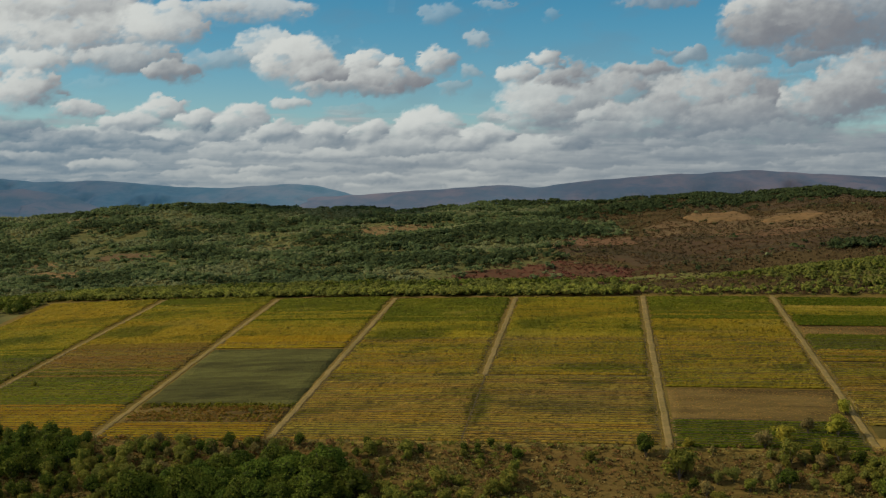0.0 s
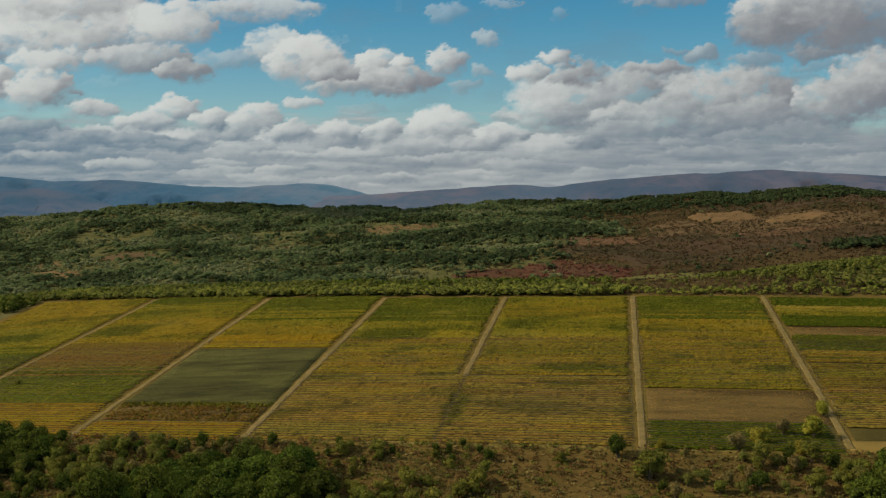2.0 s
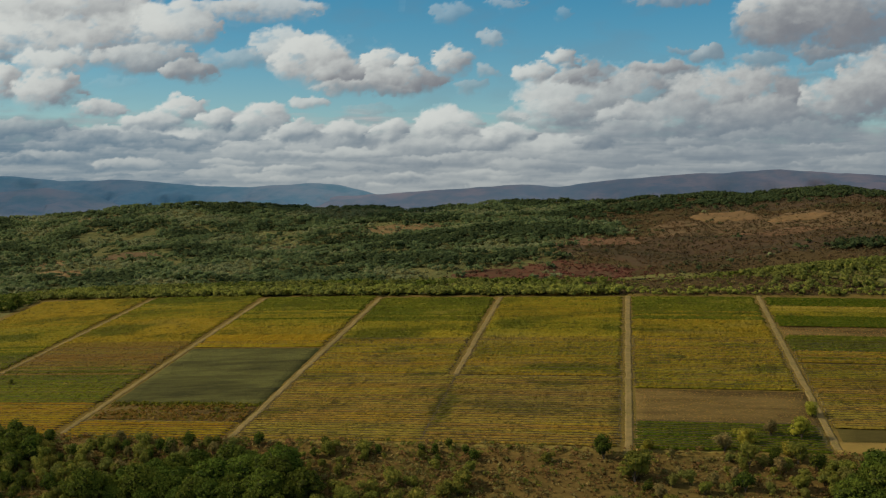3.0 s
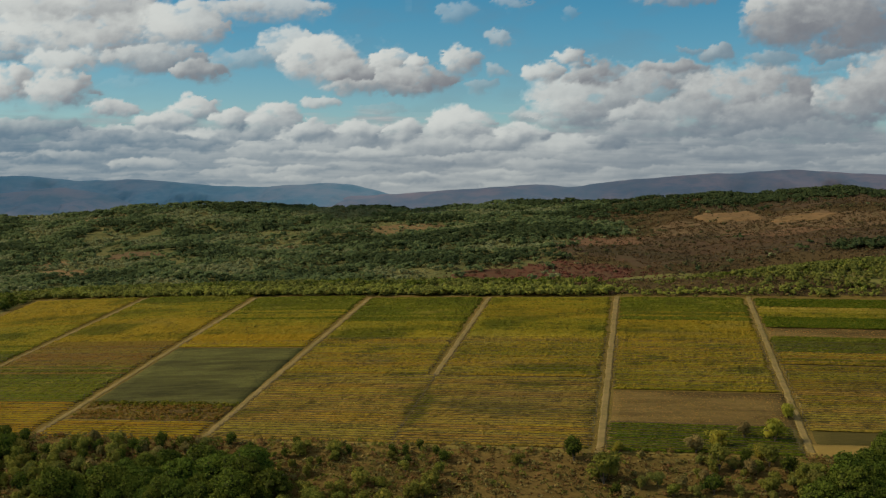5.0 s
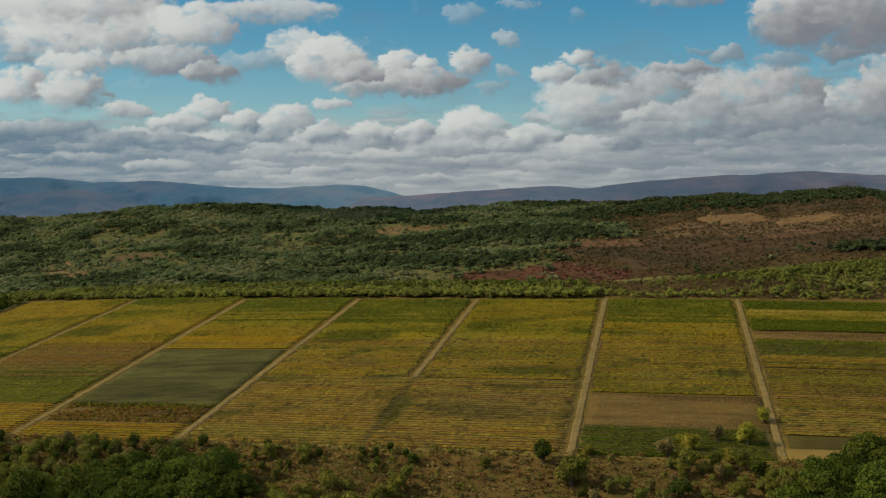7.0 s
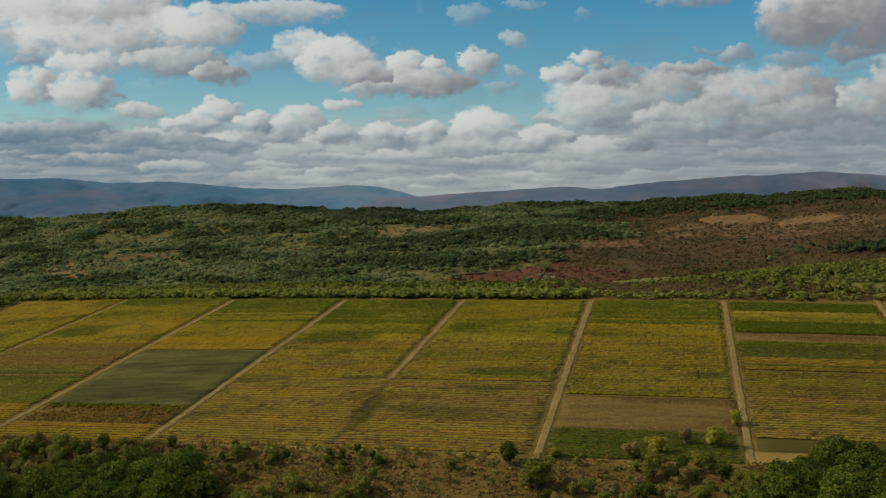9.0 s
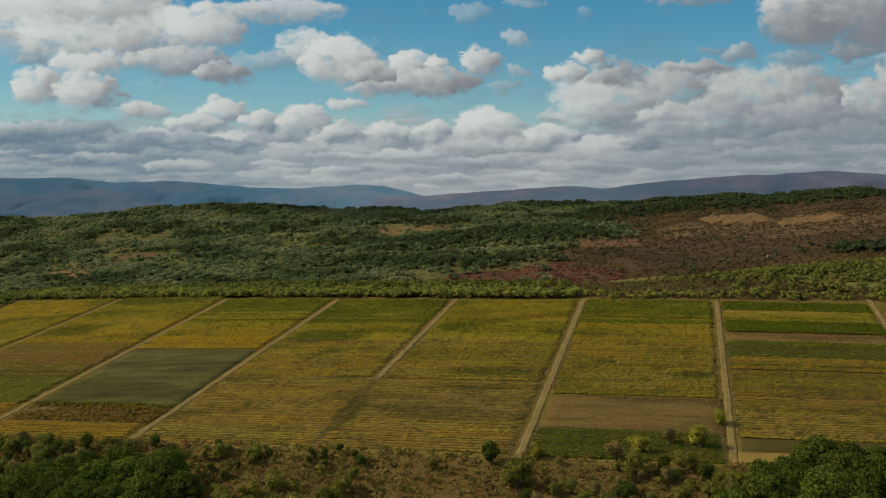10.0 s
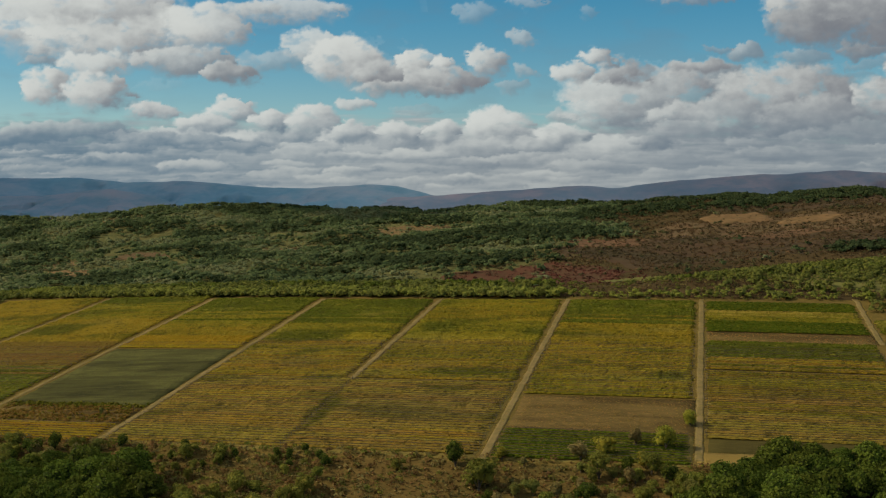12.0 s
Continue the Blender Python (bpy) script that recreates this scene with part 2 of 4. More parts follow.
STRAW_SOIL = ground_material("pale_grassy_soil", (0.195, 0.142, 0.040), (0.155, 0.122, 0.032), (0.118, 0.086, 0.024), 0.05, 0.9, (0.4, 1.5, 1))
SAND = ground_material("pale_stubble", (0.20, 0.135, 0.038), (0.15, 0.105, 0.03), (0.17, 0.128, 0.034), 0.12, 0.9)
SCRUB = ground_material("reddish_scrub_floor", (0.092, 0.057, 0.018), (0.066, 0.053, 0.015), (0.135, 0.090, 0.027), 0.05, 0.5, (0.5, 1.2, 1))
# blue haze is put into these mountain colours; the rusty one holds shade too
MOUNTAIN = ground_material("far_hazy_mountain_woods", (0.165, 0.375, 0.51), (0.38, 0.44, 0.53), (0.145, 0.33, 0.455), 0.0026, 0.008, (1, 1, 2.5), 5.0)
RUST_MOUNTAIN = ground_material("far_hazy_rusty_mountain_woods", (0.165, 0.29, 0.40), (0.52, 0.41, 0.45), (0.21, 0.31, 0.40), 0.0022, 0.008, (1, 1, 2.5), 5.0)
FOOTHILL = ground_material("far_hazy_foothill_woods", (0.20, 0.37, 0.47), (0.47, 0.43, 0.49), (0.165, 0.335, 0.43), 0.0024, 0.009, (1, 1, 2.5), 5.0)


def hill_floor():
    """Grass, red heath and bare brown earth of the hills, in drifts; cloud shade is put into the eastern brown."""
    m, n, shader, place = surface("hill_grass_and_heath", 0.95)
    p = place.outputs["Position"]
    far = n.step(n.noise(p, 0.006, 5.0, 0.6), 0.40, 0.60)
    mid = n.step(n.noise(p, 0.03, 5.0, 0.65), 0.40, 0.62)
    fine = n.noise(p, 0.35, 5.0, 0.7)
    split = n.node("ShaderNodeSeparateXYZ")
    n.link(p, split.inputs[0])
    east = n.step(n.math("MULTIPLY_ADD", n.noise(p, 0.01, 4.0), 160.0, split.outputs[0]), 0.0, 110.0)
    green = n.mix(mid, rgb(0.072, 0.086, 0.032), rgb(0.120, 0.118, 0.045))
    brown = n.mix(far, rgb(0.040, 0.026, 0.014), rgb(0.058, 0.037, 0.018))
    col = n.mix(east, n.mix(n.math("MULTIPLY", far, 0.2), green, brown), brown)
    n.link(n.mix(n.math("MULTIPLY", fine, 0.5), col, rgb(0.08, 0.065, 0.02)), shader.inputs["Base Color"])
    bump = n.node("ShaderNodeBump")
    bump.inputs["Strength"].default_value, bump.inputs["Distance"].default_value = 0.8, 1.5
    n.link(n.noise(p, 0.3, 5.0, 0.7), bump.inputs["Height"])
    n.link(bump.outputs[0], shader.inputs["Normal"])
    return m


HILL = hill_floor()


def open_sky():
    """The broken cloud goes on overhead and all round."""
    n = Nodes(world.node_tree)
    way = n.node("ShaderNodeTexCoord").outputs["Generated"]
    split = n.node("ShaderNodeSeparateXYZ")
    n.link(way, split.inputs[0])
    rise = n.math("MAXIMUM", split.outputs[2], 0.08)
    join = n.node("ShaderNodeCombineXYZ")
    n.link(n.math("DIVIDE", split.outputs[0], rise), join.inputs[0])
    n.link(n.math("DIVIDE", split.outputs[1], rise), join.inputs[1])
    cover = n.step(n.noise(join.outputs[0], 0.9, 6.0, 0.58), 0.42, 0.60)
    cover = n.math("MULTIPLY", cover, n.step(split.outputs[2], 0.22, 0.32))
    n.link(n.mix(cover, tone.outputs["Color"], rgb(*CLOUD_FILL)), wn["Background"].inputs["Color"])


CLOUD_FILL = (11.0, 10.8, 10.2)
open_sky()


# ---- building helpers ----
def smooth(a, b, v):
    t = np.clip((v - a) / (b - a), 0, 1)
    return t * t * (3 - 2 * t)


def fbm(x, y, scale, seed, octaves=4):
    """Cheap sums of turned sines, a wavy noise of about -1 to 1 for whole arrays."""
    rng = np.random.default_rng(seed)
    out, amp, k = 0.0, 0.5, 2 * math.pi / scale
    for _ in range(octaves):
        for _ in range(3):
            a, ph, w = rng.uniform(0, 2 * math.pi), rng.uniform(0, 6.3), rng.uniform(0.7, 1.4)
            out = out + amp * np.sin(k * w * (x * np.cos(a) + y * np.sin(a)) + ph + 1.3 * np.sin(0.6 * k * w * (y * np.cos(a) - x * np.sin(a)) + 2 * ph)) / 1.8
        amp, k = amp * 0.5, k * 2.05
    return out


def field_height(x, y):
    xc = np.clip(x, -300, 260)
    return -37.85 + 0.01677 * x + 0.13324 * y - 0.000167 * xc * xc


def hill_shape(x, y):
    u, v = (np.clip(x, -700, 380) + 150) / 500, (y - 880) / 260
    return (30.67 + 30.66 * u + 33.31 * v + 1.4 * u * u - 1.95 * u * v + 0.63 * v * v + 1.2 * u ** 3
            - 3.24 * u * u * v - 14.88 * u * v * v - 1.74 * u ** 4)


CREST_X = (-900, -670, -560, -515, -426, -280, -190, -75, 3, 68, 100, 126, 209, 260, 420)
CREST_Z = (40, 45, 50, 56, 60, 57, 56, 63, 64, 69, 71, 69, 77, 70, 60)


def height(x, y):
    """The lie of the land: foreground slope, vineyard, hollow behind it, hills, then the far plain."""
    x, y = np.asarray(x, float), np.asarray(y, float)
    near = field_height(x, y) - 16 * (1 - np.exp(-np.clip(283 - y, 0, None) * 0.24 / 16))
    near = near + 0.6 * fbm(x, y, 45, 3) * smooth(285, 260, y)
    crest = np.interp(x, CREST_X, CREST_Z)
    yy = np.minimum(y, 1120)
    hill = hill_shape(x, yy) + (crest - hill_shape(x, 0 * x + 1120)) * smooth(820, 1120, yy)
    hill = hill + 1.8 * fbm(x, y, 120, 5) * smooth(560, 700, y)
    hill = hill + 3.2 * fbm(0.8 * x + 0.6 * y, 1.1 * y - 0.9 * x, 210, 8) * smooth(640, 760, y) * smooth(1100, 990, y)
    hill = hill - np.minimum(np.clip(y - 1125, 0, None) * 0.22, hill + 25)
    top = 474 + 0.00042 * (np.clip(x, -260, 200) - 20) ** 2
    late = 30 * smooth(20, 130, x)
    blend = smooth(top + 4 + late, top + 140 + late, y)
    land = near * (1 - blend) + hill * blend
    land = land + 15 * np.exp(-((x - 215) / 95) ** 2 - ((y - 585) / 70) ** 2) + 1.0 * np.exp(-((x - 90) / 70) ** 2 - ((y - 505) / 40) ** 2)
    edge = smooth(1500, 2600, np.hypot(x, y - 400))
    return land * (1 - edge) - 25 * edge


def mesh_object(name, verts, faces, material, shade=False):
    me = bpy.data.meshes.new(name)
    verts, faces = np.asarray(verts, np.float32), np.asarray(faces, np.int32)
    k = faces.shape[1]
    me.vertices.add(len(verts))
    me.vertices.foreach_set("co", verts.ravel())
    me.loops.add(faces.size)
    me.loops.foreach_set("vertex_index", faces.ravel())
    me.polygons.add(len(faces))
    me.polygons.foreach_set("loop_start", np.arange(0, faces.size, k, dtype=np.int32))
    me.polygons.foreach_set("use_smooth", np.full(len(faces), shade, dtype=bool))
    me.update(calc_edges=True)
    me.validate()
    if material:
        me.materials.append(material)
    return new(name, me)


def grid_faces(nx, ny):
    i = np.arange(nx * ny).reshape(ny, nx)
    return np.stack([i[:-1, :-1], i[:-1, 1:], i[1:, 1:], i[1:, :-1]], -1).reshape(-1, 4)


def land_strip(name, x0, x1, y0, y1, material, label, category, lift=0.07, bend=True, ragged=0.0, nx=12, lean=0.0):
    """A plot or a track: a thin sheet draped on the land between two lines, with a skirt that goes into the ground."""
    ny = max(8, int((y1 - y0) / 3) + 3)
    s, t = np.meshgrid(np.r_[0, np.linspace(0.002, 0.998, nx - 2), 1], np.r_[0, np.linspace(0.001, 0.999, ny - 2), 1])
    y = y0 + (y1 - y0) * t
    x = x0 + (x1 - x0) * s + lean * (t - 0.5)
    if bend:
        y = y + row_bend(x) - row_bend((x0 + x1) / 2)
    if ragged:
        x = x + ragged * fbm(y, 0 * y + 7 * x0, 14, 11) * np.abs(2 * s - 1)
        y = y + ragged * fbm(x, 0 * x + 3 * y0, 11, 12) * np.abs(2 * t - 1)
    z = height(x, y) + lift - 0.25 * ((s == 0) | (s == 1) | (t == 0) | (t == 1))
    ob = mesh_object(name, np.stack([x, y, z], -1).reshape(-1, 3), grid_faces(nx, ny), material, True)
    return tagged(ob, label, category, kind="structure")


def row_bend(x):
    """The rows follow the slope and bow a little."""
    return 0.0004 * (np.clip(x, -260, 200) - 20) ** 2


def sprays(rng, centre, out, size, flat=0.6):
    """One four-cornered leaf spray for each centre, facing roughly along out."""
    n = len(centre)
    nor = out + rng.normal(0, flat, (n, 3))
    nor /= np.linalg.norm(nor, axis=1)[:, None] + 1e-9
    side = np.cross(nor, rng.normal(0, 1, (n, 3)))
    side /= np.linalg.norm(side, axis=1)[:, None] + 1e-9
    up = np.cross(nor, side)
    s = np.asarray(size).reshape(-1, 1) * np.ones((n, 1))
    a = rng.uniform(0.55, 1.0, (n, 4, 1))
    lift = rng.uniform(-0.25, 0.25, (n, 2, 1)) * s[:, None]
    v = np.stack([centre + side * s * a[:, 0], centre + up * s * a[:, 1], centre - side * s * a[:, 2], centre - up * s * a[:, 3]], 1)
    v[:, 0] += nor * lift[:, 0]
    v[:, 2] += nor * lift[:, 1]
    return v.reshape(-1, 3), np.arange(4 * n).reshape(-1, 4)


def rounded_block(k):
    """A cube of k x k faces a side, pushed out to a round lump; its underside left out."""
    seen, quads = {}, []
    for axis in range(3):
        for sign in (-1, 1):
            if axis == 2 and sign == -1:
                continue
            for i in range(k):
                for j in range(k):
                    corner = []
                    for u, w in ((i, j), (i + 1, j), (i + 1, j + 1), (i, j + 1)):
                        v = [0, 0, 0]
                        v[axis], v[(axis + 1) % 3], v[(axis + 2) % 3] = sign * k, 2 * u - k, 2 * w - k
                        corner.append(seen.setdefault(tuple(v), len(seen)))
                    quads.append(corner if sign > 0 else corner[::-1])
    v = np.array(list(seen), float)
    return v / np.linalg.norm(v, axis=1)[:, None], np.array(quads)


LUMP, SMALL_LUMP = rounded_block(2), rounded_block(1)


def lumps_mesh(rng, centre, radii, rough=0.2, shape=LUMP):
    """The leafy mass inside a crown: one uneven lump for each centre."""
    v, f = shape
    n = len(centre)
    p = v[None] * (1 + rng.normal(0, rough, (n, len(v), 1)))
    p = centre[:, None] + p * radii[:, None]
    return p.reshape(-1, 3), (f[None] + len(v) * np.arange(n)[:, None, None]).reshape(-1, 4)


def crown_points(rng, n, width, high, low, lumps, squash=1.0, tuft=1.0):
    """Points and outward directions on an uneven crown made of several lobes."""
    lobe = np.stack([rng.normal(0, 0.34, lumps) * width, rng.normal(0, 0.34, lumps) * width, low + (high - low) * rng.uniform(0.22, 0.72, lumps)], -1)
    lobe[0] = (0, 0, low + 0.55 * (high - low))
    size = width * rng.uniform(0.34, 0.60, lumps)
    size[0] = width * 0.80
    if tuft < 1:
        # a broad crown of many small tufts over its dome
        way = rng.normal(0, 1, (lumps, 3))
        way /= np.linalg.norm(way, axis=1)[:, None]
        reach = rng.uniform(0.45, 0.80, lumps)
        lobe[1:] = np.stack([reach * width * way[:, 0], reach * width * way[:, 1], low + (high - low) * (0.30 + 0.62 * reach * np.abs(way[:, 2]))], -1)[1:]
        size[1:] *= tuft
        size[0] *= 0.9
    k = rng.choice(lumps, n, p=size ** 2 / (size ** 2).sum())
    d = rng.normal(0, 1, (n, 3))
    d /= np.linalg.norm(d, axis=1)[:, None]
    d[:, 2] = np.where(rng.uniform(0, 1, n) < 0.75, np.abs(d[:, 2]), d[:, 2])
    r = size[k] * rng.uniform(0.78, 1.06, n)
    p = lobe[k] + d * r[:, None] * np.array([1, 1, squash * (high - low) / (2.0 * width)])
    p[:, 2] = np.clip(p[:, 2], low * 0.6, high * 1.05)
    return p, d, lobe, size[:, None] * np.array([1, 1, squash * (high - low) / (2.0 * width)])


def part(name, ob, parent, label=""):
    ob.parent = parent
    ob.name = name
    return tagged(ob, label) if label else ob


def limb(a, b, ra, rb, sides=6):
    a, b = np.array(a, float), np.array(b, float)
    d = (b - a) / np.linalg.norm(b - a)
    s = np.cross(d, (0.3, 1, 0.2))
    s /= np.linalg.norm(s)
    u = np.cross(d, s)
    ang = np.linspace(0, 2 * math.pi, sides, endpoint=False)
    ring = np.cos(ang)[:, None] * s + np.sin(ang)[:, None] * u
    v = np.r_[a + ra * ring, b + rb * ring]
    f = [(i, (i + 1) % sides, sides + (i + 1) % sides, sides + i) for i in range(sides)]
    return v, np.array(f)


def joined(pieces):
    vs, fs, k = [], [], 0
    for v, f in pieces:
        vs.append(v)
        fs.append(f + k)
        k += len(v)
    return np.concatenate(vs), np.concatenate(fs)


def make_tree(seed, high, width, leaf, n=700, size=0.42, stem=0.25, lumps=9, squash=1.0, tuft=1.0):
    """A tree or tall bush: an Empty at its foot, a tapered trunk with limbs, and a crown of leaf sprays."""
    rng = np.random.default_rng(seed)
    root = new("tree")
    low = high * stem
    wood = [limb((0, 0, -0.6), (0.1, 0, low + 0.2 * high), 0.035 * high, 0.02 * high)]
    for _ in range(5):
        a = rng.uniform(0, 2 * math.pi)
        wood.append(limb((0, 0, low * rng.uniform(0.6, 1.1)), (0.3 * width * math.cos(a), 0.3 * width * math.sin(a), high * rng.uniform(0.5, 0.8)), 0.016 * high, 0.006 * high, 5))
    part("trunk", mesh_object("trunk", *joined(wood), BARK), root)
    p, d, lobe, radii = crown_points(rng, n, width / 2, high, low, lumps, squash, tuft)
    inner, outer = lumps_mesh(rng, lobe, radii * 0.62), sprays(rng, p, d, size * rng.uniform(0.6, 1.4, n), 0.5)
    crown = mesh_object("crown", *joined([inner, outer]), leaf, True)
    crown.data.materials.append(INNER_SHADE if leaf in (LEAF["oak"], LEAF["dark"]) else leaf)
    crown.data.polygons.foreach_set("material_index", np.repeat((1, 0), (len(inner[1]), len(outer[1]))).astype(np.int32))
    part("crown", crown, root)
    return root


# ---- ground sheet ----
def spread(*runs):
    """Grid lines: runs of (from, to, step)."""
    return np.unique(np.concatenate([np.arange(a, b, s) for a, b, s in runs] + [[runs[-1][1]]]))


gx = spread((-4800, -1600, 320), (-1600, -640, 40), (-640, -280, 9), (-280, 220, 4), (220, 420, 9), (420, 1600, 50), (1600, 4800, 320))
gy = spread((-1500, 0, 150), (0, 200, 25), (200, 520, 4), (520, 1180, 7), (1180, 1700, 40), (1700, 4900, 200))
X, Y = np.meshgrid(gx, gy)
ground = mesh_object("ground", np.stack([X, Y, height(X, Y)], -1).reshape(-1, 3), grid_faces(len(gx), len(gy)), EARTH, True)
ground.data.materials.append(SCRUB)
ground.data.materials.append(HILL)
fx, fy = (X[:-1, :-1] + X[1:, 1:]) / 2, (Y[:-1, :-1] + Y[1:, 1:]) / 2
zone = np.where(fy < 283 + row_bend(fx) - 4, 1, np.where((fy > 463 + 0.0006 * (np.clip(fx, -260, 150) - 20) ** 2) | (fx < -262), 2, 0))
zone = np.where((np.abs(fx) > 330), 2, zone)
ground.data.polygons.foreach_set("material_index", zone.ravel().astype(np.int32))
tagged(ground, "rolling land with vineyard soil, reddish scrub and grassy hills", "ground", kind="structure")


# ---- far mountains ----
def mountain(name, along, crest, y, deep, seed, material, label):
    """A far wooded range: a crest line through a few heights, with spurs and gullies down its flank."""
    xs = np.linspace(along[0], along[-1], 300)
    ts = np.linspace(0, 1, 26)
    top = np.interp(xs, along, crest)
    top = np.convolve(np.pad(top, 4, mode="edge"), np.hanning(9) / np.hanning(9).sum(), mode="valid") + 2.0 * fbm(xs, 0 * xs, 160, seed + 7)
    x, t = np.meshgrid(xs, ts)
    prof = np.where(t < 0.75, (t / 0.75) ** 1.15, 1 - 0.5 * ((t - 0.75) / 0.25) ** 2)
    gully = 0.20 * fbm(x + 320 * t, 900 * t, 520, seed) + 0.14 * fbm(x - 190 * t, 500 * t, 210, seed + 5)
    spur = 1 + gully * np.sin(np.clip(t / 0.72, 0, 1) * math.pi)
    z = -30 + (top[None] + 30) * prof * spur
    yy = y - deep * (0.75 - t) + (140 * fbm(x + 200 * t, 300 * t, 560, seed + 1) + 50 * fbm(x - 100 * t, 500 * t, 190, seed + 2)) * np.sin(np.clip(t / 0.75, 0, 1) * math.pi)
    yy = yy + 0.3 * np.minimum(x + 2500, 0)
    ob = mesh_object(name, np.stack([x, yy, z], -1).reshape(-1, 3), grid_faces(len(xs), len(ts)), material, True)
    return tagged(ob, label, "mountain range", kind="structure")


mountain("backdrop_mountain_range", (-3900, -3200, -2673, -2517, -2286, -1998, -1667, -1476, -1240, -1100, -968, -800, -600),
         (176, 180, 177, 182, 160, 167, 138, 135, 150, 143, 108, 60, 0), 4300, 900, 21, MOUNTAIN, "distant wooded mountain range tinted with blue haze, under clouds")
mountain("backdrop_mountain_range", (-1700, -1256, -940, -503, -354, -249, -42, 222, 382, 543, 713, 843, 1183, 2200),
         (60, 88, 105, 133, 142, 131, 158, 178, 183, 194, 184, 176, 159, 120), 4200, 900, 31, RUST_MOUNTAIN, "distant rust mountain range with blue haze and shade in its colour, under clouds")
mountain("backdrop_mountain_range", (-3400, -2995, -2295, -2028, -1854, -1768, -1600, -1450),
         (70, 90, 99, 124, 99, 62, 25, -20), 3700, 800, 41, FOOTHILL, "nearer wooded foothill tinted with blue haze, below the mountains")


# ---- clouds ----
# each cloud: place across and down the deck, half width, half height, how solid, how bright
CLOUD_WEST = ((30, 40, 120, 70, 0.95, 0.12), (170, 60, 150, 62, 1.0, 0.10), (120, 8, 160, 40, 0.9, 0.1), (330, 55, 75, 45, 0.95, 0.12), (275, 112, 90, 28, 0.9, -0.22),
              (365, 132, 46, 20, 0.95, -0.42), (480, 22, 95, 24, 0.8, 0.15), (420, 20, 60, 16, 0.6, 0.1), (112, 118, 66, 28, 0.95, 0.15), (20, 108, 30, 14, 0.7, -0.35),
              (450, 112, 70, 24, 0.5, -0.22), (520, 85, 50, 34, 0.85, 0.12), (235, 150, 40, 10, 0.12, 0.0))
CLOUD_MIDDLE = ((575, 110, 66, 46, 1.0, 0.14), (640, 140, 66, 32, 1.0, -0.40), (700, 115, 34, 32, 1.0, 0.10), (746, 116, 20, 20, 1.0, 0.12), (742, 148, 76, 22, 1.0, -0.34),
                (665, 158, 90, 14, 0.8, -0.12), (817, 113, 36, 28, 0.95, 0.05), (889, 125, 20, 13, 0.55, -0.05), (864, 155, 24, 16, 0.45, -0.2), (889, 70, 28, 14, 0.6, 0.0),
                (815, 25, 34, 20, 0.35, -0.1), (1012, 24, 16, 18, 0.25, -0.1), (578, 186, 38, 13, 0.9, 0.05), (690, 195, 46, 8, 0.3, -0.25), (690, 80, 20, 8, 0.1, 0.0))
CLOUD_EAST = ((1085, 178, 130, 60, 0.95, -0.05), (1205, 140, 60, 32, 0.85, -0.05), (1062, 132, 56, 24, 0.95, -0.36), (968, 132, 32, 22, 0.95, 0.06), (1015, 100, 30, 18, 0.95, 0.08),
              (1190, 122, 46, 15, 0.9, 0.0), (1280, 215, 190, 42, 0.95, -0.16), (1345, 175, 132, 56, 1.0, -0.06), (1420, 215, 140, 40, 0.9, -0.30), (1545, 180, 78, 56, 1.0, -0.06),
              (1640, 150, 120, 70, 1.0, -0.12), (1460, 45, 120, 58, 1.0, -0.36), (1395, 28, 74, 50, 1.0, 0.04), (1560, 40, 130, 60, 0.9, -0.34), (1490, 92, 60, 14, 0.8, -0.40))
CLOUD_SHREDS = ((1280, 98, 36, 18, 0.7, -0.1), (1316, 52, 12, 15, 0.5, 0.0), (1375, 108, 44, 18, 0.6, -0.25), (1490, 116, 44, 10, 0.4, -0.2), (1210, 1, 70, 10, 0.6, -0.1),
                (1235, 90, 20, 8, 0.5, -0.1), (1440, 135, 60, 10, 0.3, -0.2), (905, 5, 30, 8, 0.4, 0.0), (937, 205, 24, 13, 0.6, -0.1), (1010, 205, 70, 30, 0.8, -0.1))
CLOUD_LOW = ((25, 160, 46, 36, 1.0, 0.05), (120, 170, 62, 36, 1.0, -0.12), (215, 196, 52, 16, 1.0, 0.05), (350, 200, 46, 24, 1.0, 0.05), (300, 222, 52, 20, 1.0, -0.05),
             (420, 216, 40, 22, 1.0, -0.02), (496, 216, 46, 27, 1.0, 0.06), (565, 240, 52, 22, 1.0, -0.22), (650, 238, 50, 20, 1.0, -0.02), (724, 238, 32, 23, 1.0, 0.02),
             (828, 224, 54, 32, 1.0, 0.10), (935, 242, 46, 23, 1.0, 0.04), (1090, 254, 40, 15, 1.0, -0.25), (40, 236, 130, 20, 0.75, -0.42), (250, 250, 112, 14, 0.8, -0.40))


def gradient_noise(x, y, seed):
    """Smooth noise of about -1 to 1 from random slopes on a unit grid."""
    slopes = np.random.default_rng(seed).uniform(0, 2 * math.pi, 4096)
    xi, yi = np.floor(x).astype(int), np.floor(y).astype(int)
    fx, fy = x - xi, y - yi

    def corner(i, j):
        a = slopes[((xi + i) * 1619 + (yi + j) * 31337) % 4096]
        return np.cos(a) * (fx - i) + np.sin(a) * (fy - j)

    u, v = fx * fx * fx * (fx * (fx * 6 - 15) + 10), fy * fy * fy * (fy * (fy * 6 - 15) + 10)
    low = corner(0, 0) * (1 - u) + corner(1, 0) * u
    high = corner(0, 1) * (1 - u) + corner(1, 1) * u
    return 1.5 * (low * (1 - v) + high * v)


def billows(x, y, seed, octaves=5, rough=0.55):
    out, amp = 0.0, 1.0
    for k in range(octaves):
        out = out + amp * gradient_noise(x * 2 ** k, y * 2 ** k, seed + k)
        amp *= rough
    return out


